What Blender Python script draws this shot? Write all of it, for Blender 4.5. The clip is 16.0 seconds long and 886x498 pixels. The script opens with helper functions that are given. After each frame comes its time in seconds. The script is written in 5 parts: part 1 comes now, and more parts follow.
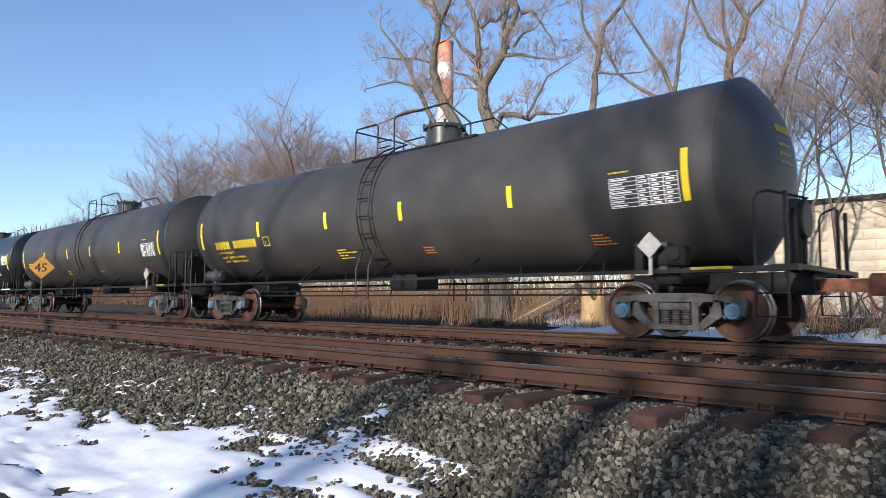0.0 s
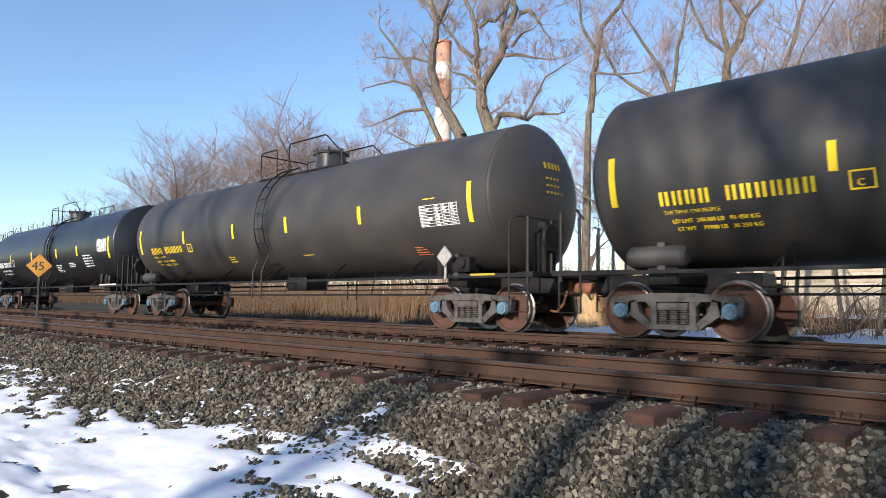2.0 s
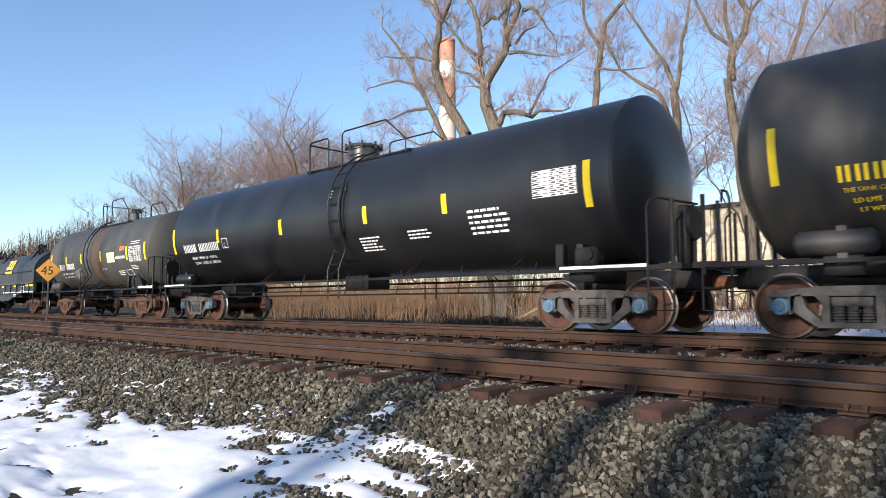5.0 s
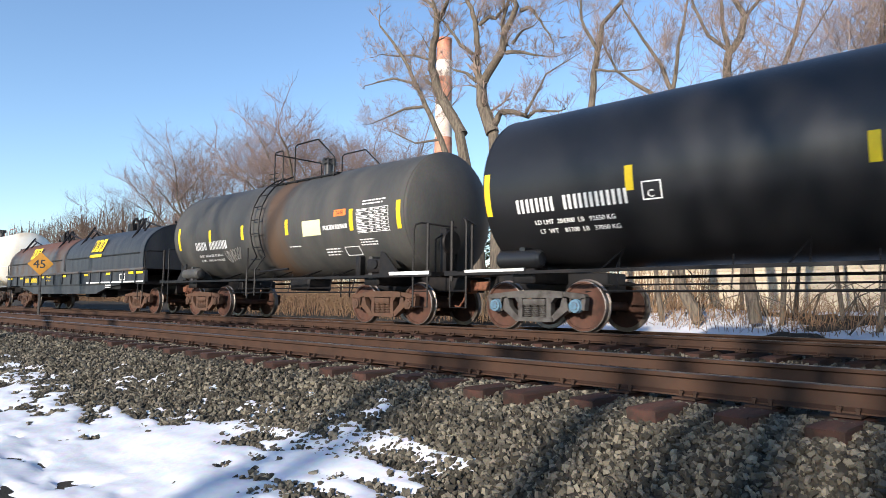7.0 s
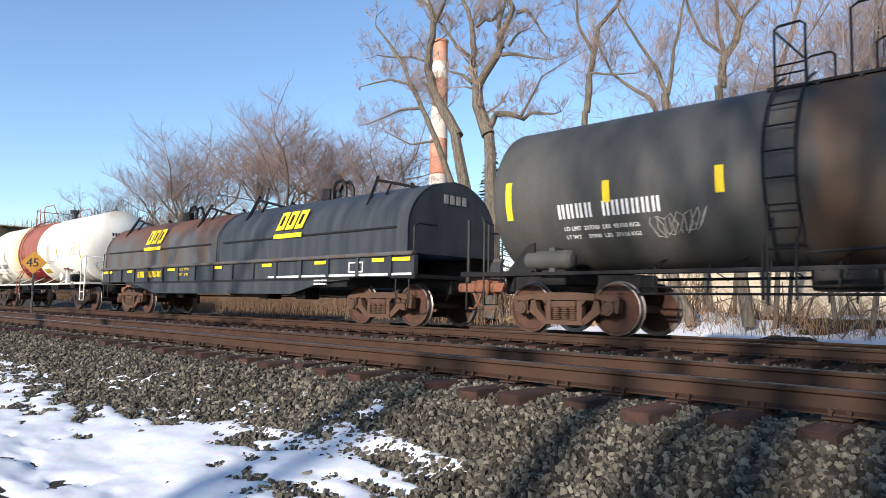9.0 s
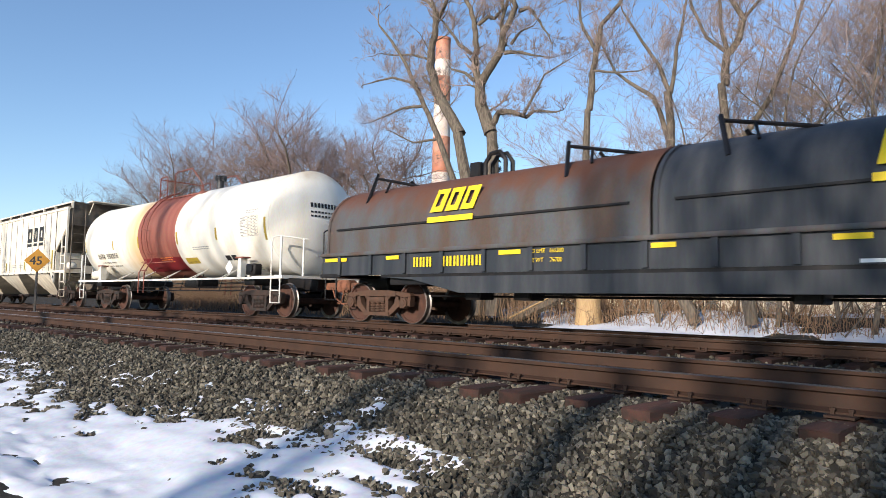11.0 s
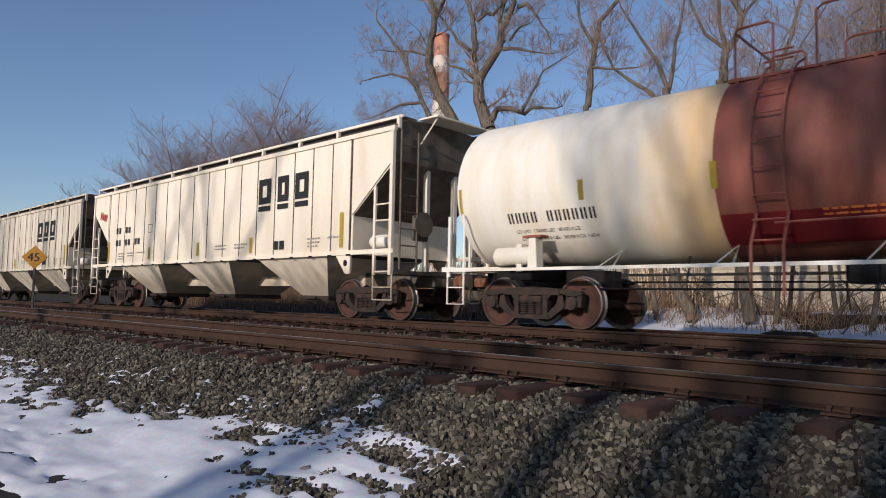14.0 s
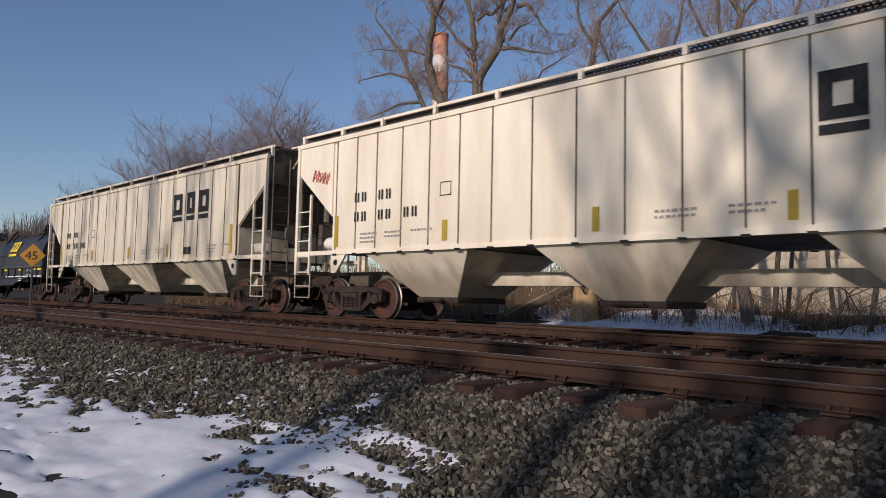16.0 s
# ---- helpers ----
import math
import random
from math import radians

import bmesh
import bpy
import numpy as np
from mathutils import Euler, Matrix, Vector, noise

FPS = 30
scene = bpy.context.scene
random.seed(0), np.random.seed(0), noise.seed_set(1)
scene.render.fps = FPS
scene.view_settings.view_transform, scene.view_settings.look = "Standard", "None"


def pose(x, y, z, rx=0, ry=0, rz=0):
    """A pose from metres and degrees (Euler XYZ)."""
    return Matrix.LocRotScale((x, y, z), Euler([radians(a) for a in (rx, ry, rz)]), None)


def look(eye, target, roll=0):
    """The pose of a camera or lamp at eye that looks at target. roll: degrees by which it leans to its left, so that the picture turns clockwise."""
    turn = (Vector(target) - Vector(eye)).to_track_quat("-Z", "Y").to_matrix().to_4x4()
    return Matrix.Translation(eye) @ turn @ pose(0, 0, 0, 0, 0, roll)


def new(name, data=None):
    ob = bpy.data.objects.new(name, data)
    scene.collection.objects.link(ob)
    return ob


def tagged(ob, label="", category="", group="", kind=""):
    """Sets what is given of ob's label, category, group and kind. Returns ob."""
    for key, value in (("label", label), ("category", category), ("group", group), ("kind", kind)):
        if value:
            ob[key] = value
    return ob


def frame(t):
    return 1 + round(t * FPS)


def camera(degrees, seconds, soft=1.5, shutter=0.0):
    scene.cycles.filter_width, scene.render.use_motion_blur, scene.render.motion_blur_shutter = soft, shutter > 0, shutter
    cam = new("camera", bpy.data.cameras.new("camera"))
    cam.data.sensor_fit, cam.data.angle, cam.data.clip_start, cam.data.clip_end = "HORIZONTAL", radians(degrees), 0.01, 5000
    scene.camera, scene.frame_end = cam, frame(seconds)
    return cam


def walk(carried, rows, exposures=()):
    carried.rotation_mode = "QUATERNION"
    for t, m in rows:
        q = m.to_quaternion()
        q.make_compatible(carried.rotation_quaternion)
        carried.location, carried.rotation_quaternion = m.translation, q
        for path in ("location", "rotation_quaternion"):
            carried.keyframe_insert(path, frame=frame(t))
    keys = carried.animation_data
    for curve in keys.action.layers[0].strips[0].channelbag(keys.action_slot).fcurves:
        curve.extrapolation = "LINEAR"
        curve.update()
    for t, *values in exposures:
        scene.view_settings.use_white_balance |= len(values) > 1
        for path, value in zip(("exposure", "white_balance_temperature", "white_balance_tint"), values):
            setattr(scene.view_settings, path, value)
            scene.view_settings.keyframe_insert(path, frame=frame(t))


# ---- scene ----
# ---- camera: a hand-held phone beside the line; x runs along the track, y away from the camera ----
cam = camera(65.8, 16.0, soft=0.5, shutter=0.14)
PATH = [  # seconds, x, y, z, heading to the left, tilt up, roll
    (0, 0.000, 0.000, 0.509, 44.044, 4.696, 0.581), (0.5, -0.002, -0.008, 0.508, 43.986, 4.413, 0.643),
    (1, 0.003, -0.007, 0.509, 44.013, 4.511, 0.528), (1.5, 0.004, -0.020, 0.502, 43.934, 4.589, 0.691),
    (2, 0.005, -0.020, 0.503, 43.838, 4.677, 0.758), (2.5, 0.011, -0.025, 0.502, 44.002, 4.720, 0.740),
    (3, 0.015, -0.023, 0.499, 43.922, 4.730, 0.684), (3.5, 0.012, -0.023, 0.502, 44.025, 4.868, 0.323),
    (4, 0.025, -0.027, 0.503, 44.366, 4.750, -0.094), (6.5, 0.014, -0.023, 0.502, 44.223, 4.358, 0.319),
    (7, 0.010, -0.039, 0.494, 43.884, 4.476, 0.659), (7.5, 0.015, -0.030, 0.494, 43.883, 4.322, 0.907),
    (8, 0.012, -0.028, 0.494, 43.647, 4.249, 0.877), (8.5, 0.016, -0.033, 0.497, 43.660, 4.548, 0.853),
    (9, 0.016, -0.049, 0.493, 43.453, 4.597, 1.025), (11.5, 0.022, -0.042, 0.491, 43.687, 4.410, 1.049),
    (12, 0.017, -0.040, 0.492, 43.427, 4.295, 1.131), (12.5, 0.017, -0.047, 0.491, 43.569, 4.345, 1.153),
    (13, 0.016, -0.040, 0.491, 43.481, 4.277, 1.185), (13.5, 0.017, -0.050, 0.491, 43.425, 4.220, 1.201),
    (14, 0.023, -0.029, 0.496, 43.541, 4.165, 1.062), (14.5, 0.020, -0.024, 0.494, 43.357, 4.055, 1.261),
    (15, 0.016, -0.019, 0.492, 43.303, 4.127, 1.278), (15.5, 0.012, -0.024, 0.497, 43.399, 4.128, 1.206),
    (16, 0.012, -0.022, 0.491, 43.421, 4.138, 1.224)]
EXPOSURE = [(0, 0.7, 5950, 13), (0.7, 0.85, 6200, 13), (4, 0.87, 6200, 13), (7.5, 0.82, 6150, 12), (9, 0.8, 6100, 12), (11.5, 0.45, 6150, 13), (12.5, 0.03, 6100, 15), (13.0, -0.1, 6100, 16), (13.5, -0.16, 6100, 17), (14.0, -0.22, 6150, 18), (14.5, -0.34, 6200, 19), (16, -0.38, 6250, 20)]
walk(cam, [(t, pose(x, y, z, 90 + tilt, 0, turn) @ pose(0, 0, 0, 0, 0, roll)) for t, x, y, z, turn, tilt, roll in PATH], EXPOSURE)

# ---- light: low winter sun from behind the camera, clear sky ----
SUN_EL = 18.0
LIGHT = Vector((-0.145 * math.cos(radians(SUN_EL)), 0.989 * math.cos(radians(SUN_EL)), -math.sin(radians(SUN_EL))))
world = bpy.data.worlds.new("sky")
scene.world = world
world.use_nodes = True
wn = world.node_tree
sky = wn.nodes.new("ShaderNodeTexSky")
sky.sky_type, sky.sun_disc = "NISHITA", False
sky.sun_elevation, sky.sun_rotation = radians(SUN_EL), math.pi - 0.146
sky.air_density, sky.dust_density, sky.ozone_density = 1.0, 0.15, 2.5
wn.links.new(sky.outputs[0], wn.nodes["Background"].inputs[0])
wn.nodes["Background"].inputs[1].default_value = 0.125
sun = new("sun", bpy.data.lights.new("sun", "SUN"))
sun.data.energy, sun.data.angle, sun.data.color = 3.9, radians(1.3), (1.0, 0.88, 0.72)
sun.matrix_world = look((0, 0, 30), Vector((0, 0, 30)) + LIGHT)


# ---- materials ----
def mat(name, base, rough=0.7, metal=0.0, other=None, scale=6.0, amount=0.5, fine=60.0, bump=0.15, spec=0.22, stretch=(1, 1, 1), spread=0.0, lo=0.4, hi=0.65):
    """Base colour mottled towards another at a coarse scale, with a finer grain, a bump and an uneven gloss."""
    m = bpy.data.materials.new(name)
    m.use_nodes = True
    n, link = m.node_tree.nodes, m.node_tree.links.new
    b = n["Principled BSDF"]
    b.inputs["Metallic"].default_value = metal
    b.inputs["Specular IOR Level"].default_value = spec
    co = n.new("ShaderNodeTexCoord")
    mp = n.new("ShaderNodeMapping")
    mp.inputs["Scale"].default_value = stretch
    link(co.outputs["Object"], mp.inputs[0])
    big, small = n.new("ShaderNodeTexNoise"), n.new("ShaderNodeTexNoise")
    for t, s, d in ((big, scale, 6), (small, fine, 4)):
        t.inputs["Scale"].default_value, t.inputs["Detail"].default_value = s, d
        link(mp.outputs[0], t.inputs["Vector"])
    ramp = n.new("ShaderNodeMapRange")
    ramp.inputs[1].default_value, ramp.inputs[2].default_value, ramp.inputs[4].default_value = lo, hi, amount
    link(big.outputs[0], ramp.inputs[0])
    mix = n.new("ShaderNodeMix")
    mix.data_type = "RGBA"
    other = other or tuple(c * 0.6 for c in base)
    mix.inputs[6].default_value, mix.inputs[7].default_value = (*base, 1), (*other, 1)
    link(ramp.outputs[0], mix.inputs[0])
    grain = n.new("ShaderNodeMix")
    grain.data_type, grain.blend_type = "RGBA", "OVERLAY"
    grain.inputs[0].default_value = 0.35
    link(mix.outputs[2], grain.inputs[6])
    link(small.outputs["Color"], grain.inputs[7])
    hsv = n.new("ShaderNodeHueSaturation")
    link(grain.outputs[2], hsv.inputs["Color"])
    if spread:
        info = n.new("ShaderNodeObjectInfo")
        geo = n.new("ShaderNodeNewGeometry")
        add = n.new("ShaderNodeMath")
        link(info.outputs["Random"], add.inputs[0])
        link(geo.outputs["Random Per Island"], add.inputs[1])
        r2 = n.new("ShaderNodeMapRange")
        fr = n.new("ShaderNodeMath")
        fr.operation = "FRACT"
        link(add.outputs[0], fr.inputs[0])
        r2.inputs[3].default_value, r2.inputs[4].default_value = 1 - spread, 1 + spread * (2.2 if spread > 0.5 else 1.0)
        pw = n.new("ShaderNodeMath")
        pw.operation = "POWER"
        pw.inputs[1].default_value = 1.8
        link(fr.outputs[0], pw.inputs[0])
        link(pw.outputs[0], r2.inputs[0])
        link(r2.outputs[0], hsv.inputs["Value"])
    link(hsv.outputs[0], b.inputs["Base Color"])
    rr = n.new("ShaderNodeMapRange")
    rr.inputs[3].default_value, rr.inputs[4].default_value = max(0.05, rough - 0.12), min(1.0, rough + 0.12)
    link(small.outputs[0], rr.inputs[0])
    link(rr.outputs[0], b.inputs["Roughness"])
    if bump:
        bp = n.new("ShaderNodeBump")
        bp.inputs["Strength"].default_value, bp.inputs["Distance"].default_value = bump, 0.01
        link(small.outputs[0], bp.inputs["Height"])
        link(bp.outputs[0], b.inputs["Normal"])
    return m


BLACK = mat("black_tank_paint", (0.034, 0.032, 0.031), 0.5, other=(0.056, 0.051, 0.046), scale=0.9, amount=0.8, fine=25, bump=0.05, spec=0.4)
BLACK_GLOSS = mat("fresh_black_paint", (0.011, 0.0115, 0.013), 0.36, other=(0.02, 0.02, 0.022), scale=0.8, amount=0.7, fine=25, bump=0.03, spec=0.5)
GREY_TANK = mat("weathered_grey_black_paint", (0.05, 0.051, 0.051), 0.55, other=(0.082, 0.078, 0.07), scale=1.2, amount=0.8, fine=30, bump=0.06, stretch=(1.5, 1, 0.3))
BROWN_STAIN = mat("rusty_brown_stain", (0.06, 0.045, 0.036), 0.65, other=(0.12, 0.06, 0.03), scale=2.2, amount=0.8, fine=40, stretch=(1.6, 1, 0.4))
FRAME = mat("black_frame_steel", (0.009, 0.009, 0.01), 0.5, other=(0.022, 0.018, 0.016), scale=5, amount=0.6)
TRUCK_GREY = mat("cast_steel_grey", (0.085, 0.08, 0.076), 0.6, other=(0.04, 0.034, 0.03), scale=7, amount=0.8, bump=0.3)
TRUCK_RUST = mat("cast_steel_rusty", (0.095, 0.052, 0.034), 0.8, other=(0.075, 0.045, 0.032), scale=6, amount=0.9, bump=0.3)
TRUCK_DARK = mat("cast_steel_grimy", (0.03, 0.025, 0.022), 0.75, other=(0.06, 0.036, 0.028), scale=6, amount=0.8, bump=0.3)
WHEEL_RUST = mat("wheel_plate_rust", (0.085, 0.04, 0.028), 0.75, other=(0.045, 0.026, 0.02), scale=5, amount=0.8, bump=0.2)
TREAD = mat("polished_wheel_steel", (0.22, 0.2, 0.185), 0.45, 0.8, other=(0.15, 0.1, 0.075), scale=8, amount=0.5)
CAP_BLUE = mat("blue_bearing_cap", (0.11, 0.2, 0.28), 0.5, other=(0.06, 0.1, 0.14), scale=12, amount=0.7)
YELLOW = mat("yellow_reflective_paint", (0.85, 0.62, 0.02), 0.5, other=(0.7, 0.48, 0.03), scale=5, amount=0.5, bump=0.03)
DULL_YELLOW = mat("dulled_yellow_strip", (0.42, 0.3, 0.03), 0.6, other=(0.3, 0.22, 0.05), scale=8, amount=0.6, bump=0.03)
WHITE_MARK = mat("white_stencil_paint", (0.8, 0.8, 0.78), 0.6, other=(0.6, 0.6, 0.58), scale=10, amount=0.5, bump=0.03)
DARK_MARK = mat("black_stencil_paint", (0.02, 0.02, 0.02), 0.6, other=(0.05, 0.05, 0.05), scale=10, amount=0.5, bump=0.03)
SCUFF = mat("rubbed_paint", (0.075, 0.073, 0.07), 0.6, other=(0.05, 0.048, 0.046), scale=6, amount=0.8, bump=0.03)
GREY_MARK = mat("faded_grey_stencil", (0.28, 0.27, 0.25), 0.7, other=(0.4, 0.39, 0.36), scale=10, amount=0.5, bump=0.03)
ORANGE = mat("orange_placard", (0.75, 0.22, 0.05), 0.5, other=(0.55, 0.16, 0.05), scale=10, amount=0.5, bump=0.03)
PALE_YELLOW = mat("pale_yellow_sticker", (0.82, 0.78, 0.42), 0.5, other=(0.7, 0.66, 0.36), scale=10, amount=0.5, bump=0.03)
RED_MARK = mat("red_spray_paint", (0.55, 0.12, 0.1), 0.6, scale=10, amount=0.4, bump=0.03)
WHITE_TANK = mat("aged_white_paint", (0.84, 0.81, 0.73), 0.5, other=(0.66, 0.58, 0.43), scale=1.0, amount=0.6, fine=30, bump=0.04, stretch=(1.6, 1, 0.3))
CREAM_STAIN = mat("yellowed_white_paint", (0.84, 0.8, 0.7), 0.55, other=(0.74, 0.66, 0.5), scale=1.5, amount=0.7, fine=30, bump=0.04, stretch=(2, 1, 0.4))
MAROON = mat("faded_maroon_paint", (0.24, 0.075, 0.055), 0.6, other=(0.32, 0.13, 0.09), scale=1.5, amount=0.7, fine=30, stretch=(2, 1, 0.3))
MAROON_NEW = mat("maroon_paint", (0.2, 0.02, 0.025), 0.5, other=(0.15, 0.02, 0.02), scale=2, amount=0.6, fine=30)
HOPPER = mat("cream_hopper_paint", (0.86, 0.78, 0.63), 0.6, other=(0.7, 0.6, 0.46), scale=1.2, amount=0.6, fine=35, bump=0.05, stretch=(1.5, 1, 0.35))
HOPPER_OLD = mat("stained_hopper_paint", (0.68, 0.61, 0.48), 0.65, other=(0.24, 0.2, 0.15), scale=2.2, amount=0.7, fine=35, bump=0.05, stretch=(2.5, 1, 0.15), lo=0.45, hi=0.7)
# HOPPER's paint darkened: shade on ends, slopes, roof and fittings put into the colour
HOPPER_SHADE = mat("shaded_hopper_paint", (0.16, 0.13, 0.1), 0.7, other=(0.06, 0.05, 0.04), scale=2, amount=0.8, fine=35, bump=0.05)
COIL_BLUE = mat("weathered_dark_blue_hood", (0.028, 0.033, 0.041), 0.5, other=(0.058, 0.061, 0.066), scale=1.4, amount=0.8, fine=30, stretch=(2.5, 1, 0.3))
COIL_RUST = mat("rust_streaked_hood", (0.085, 0.09, 0.094), 0.6, other=(0.085, 0.055, 0.04), scale=1.3, amount=0.9, fine=30, stretch=(1.5, 1, 0.5))
RAIL_RUST = mat("rail_rust", (0.056, 0.029, 0.018), 0.75, other=(0.03, 0.018, 0.013), scale=3, amount=0.7, fine=80, bump=0.15)
RAIL_TOP = mat("worn_rail_head", (0.16, 0.14, 0.13), 0.3, 0.7, other=(0.07, 0.055, 0.048), scale=4, amount=0.6, stretch=(0.2, 3, 1))
TIE = mat("creosoted_timber", (0.06, 0.029, 0.022), 0.85, other=(0.026, 0.019, 0.016), scale=4, amount=0.8, fine=30, bump=0.5, stretch=(3, 0.5, 3), spread=0.35)
STONE = mat("grey_ballast_stone", (0.1, 0.088, 0.066), 0.85, other=(0.048, 0.045, 0.037), scale=9, amount=0.6, fine=120, bump=0.4, spread=0.6)
GROUND = mat("gravelly_soil", (0.03, 0.027, 0.022), 0.95, other=(0.06, 0.05, 0.038), scale=3, amount=0.7, fine=45, bump=0.8)
SNOW = mat("old_snow", (0.7, 0.715, 0.75), 0.7, other=(0.52, 0.54, 0.6), scale=1.5, amount=0.6, fine=14, bump=0.3)
BARK = mat("grey_brown_bark", (0.17, 0.14, 0.105), 0.9, other=(0.06, 0.048, 0.04), scale=5, amount=0.8, fine=30, bump=0.8, stretch=(3, 3, 0.6))
TWIG = mat("twig_bark", (0.3, 0.225, 0.185), 0.9, other=(0.18, 0.135, 0.115), scale=2, amount=0.7, fine=30, bump=0.0)
TWIG_FAR = mat("distant_twigs", (0.26, 0.185, 0.16), 0.9, other=(0.16, 0.115, 0.1), scale=0.5, amount=0.7, fine=10, bump=0.0)
BRUSH = mat("dry_brush", (0.22, 0.14, 0.08), 0.9, other=(0.18, 0.115, 0.075), scale=2, amount=0.8, fine=30, bump=0.0)
NEEDLE = mat("dark_needles", (0.035, 0.06, 0.03), 0.8, other=(0.06, 0.085, 0.04), scale=3, amount=0.7, bump=0.0)
FRESH_WOOD = mat("split_wood", (0.5, 0.34, 0.17), 0.8, other=(0.36, 0.22, 0.1), scale=5, amount=0.7, bump=0.3, stretch=(4, 4, 0.5))
WOOD_FAR = mat("far_wood_bark", (0.17, 0.12, 0.09), 0.9, other=(0.11, 0.08, 0.065), scale=0.5, amount=0.7, fine=10, bump=0.0)
WALL = mat("pale_block_wall", (0.64, 0.55, 0.42), 0.9, other=(0.48, 0.4, 0.29), scale=2.0, amount=0.7, fine=20, bump=0.4)
ROOF_EDGE = mat("dark_roof_edge", (0.07, 0.06, 0.055), 0.7, scale=4)
CHIM_RED = mat("chimney_red_paint", (0.5, 0.2, 0.12), 0.8, other=(0.62, 0.36, 0.26), scale=0.4, amount=0.7, fine=3)
CHIM_WHITE = mat("chimney_white_paint", (0.74, 0.66, 0.58), 0.8, other=(0.6, 0.44, 0.36), scale=0.4, amount=0.7, fine=3)
SIGN_YELLOW = mat("sign_amber", (0.42, 0.2, 0.02), 0.5, other=(0.32, 0.15, 0.02), scale=8, amount=0.5, bump=0.03)
RUST = mat("coupler_rust", (0.24, 0.1, 0.058), 0.85, other=(0.075, 0.04, 0.028), scale=7, amount=0.8, bump=0.3)
DARK_METAL_LID = mat("manway_lid_steel", (0.05, 0.05, 0.052), 0.35, 0.3, other=(0.09, 0.085, 0.08), scale=4, amount=0.6)



def stained(m, colour, axis, rise, fall, strength=0.85, scale=1.6):
    """Lays a worn stain over a material: it comes in along one axis between two values and fades out again, broken up by streaks."""
    n, link = m.node_tree.nodes, m.node_tree.links.new
    b = n["Principled BSDF"]
    under = b.inputs["Base Color"].links[0].from_socket
    co, sep = n.new("ShaderNodeTexCoord"), n.new("ShaderNodeSeparateXYZ")
    link(co.outputs["Object"], sep.inputs[0])
    streak = n.new("ShaderNodeTexNoise")
    streak.inputs["Scale"].default_value, streak.inputs["Detail"].default_value = scale, 8
    mp = n.new("ShaderNodeMapping")
    mp.inputs["Scale"].default_value = (2.2, 1, 0.6)
    link(co.outputs["Object"], mp.inputs[0])
    link(mp.outputs[0], streak.inputs["Vector"])
    wob = n.new("ShaderNodeMath")
    wob.operation = "MULTIPLY_ADD"
    wob.inputs[1].default_value = 1.1
    link(streak.outputs[0], wob.inputs[0])
    link(sep.outputs["XYZ".index(axis)], wob.inputs[2])
    parts = []
    for a, c in (rise, fall):
        r = n.new("ShaderNodeMapRange")
        r.interpolation_type = "SMOOTHSTEP"
        r.inputs[1].default_value, r.inputs[2].default_value = a + 0.55, c + 0.55
        link(wob.outputs[0], r.inputs[0])
        parts.append(r)
    parts[1].inputs[3].default_value, parts[1].inputs[4].default_value = 1.0, 0.0
    mul, mul2 = n.new("ShaderNodeMath"), n.new("ShaderNodeMath")
    mul.operation = mul2.operation = "MULTIPLY"
    link(parts[0].outputs[0], mul.inputs[0]), link(parts[1].outputs[0], mul.inputs[1])
    link(mul.outputs[0], mul2.inputs[0])
    mul2.inputs[1].default_value = strength
    mix = n.new("ShaderNodeMix")
    mix.data_type = "RGBA"
    mix.inputs[7].default_value = (*colour, 1)
    link(mul2.outputs[0], mix.inputs[0]), link(under, mix.inputs[6])
    link(mix.outputs[2], b.inputs["Base Color"])
    return m


stained(CREAM_STAIN, (0.6, 0.36, 0.12), "X", (-3.6, -1.9), (50, 60), 0.75)
stained(WHITE_TANK, (0.5, 0.36, 0.2), "Z", (3.75, 4.3), (50, 60), 0.6)
stained(COIL_RUST, (0.13, 0.052, 0.026), "Z", (2.3, 3.0), (50, 60), 0.9)
stained(GREY_TANK, (0.095, 0.058, 0.036), "X", (-0.45, 0.0), (0.3, 1.0), 0.85)
stained(HOPPER, (0.2, 0.15, 0.1), "Z", (-5, -4), (0.7, 1.4), 0.6)


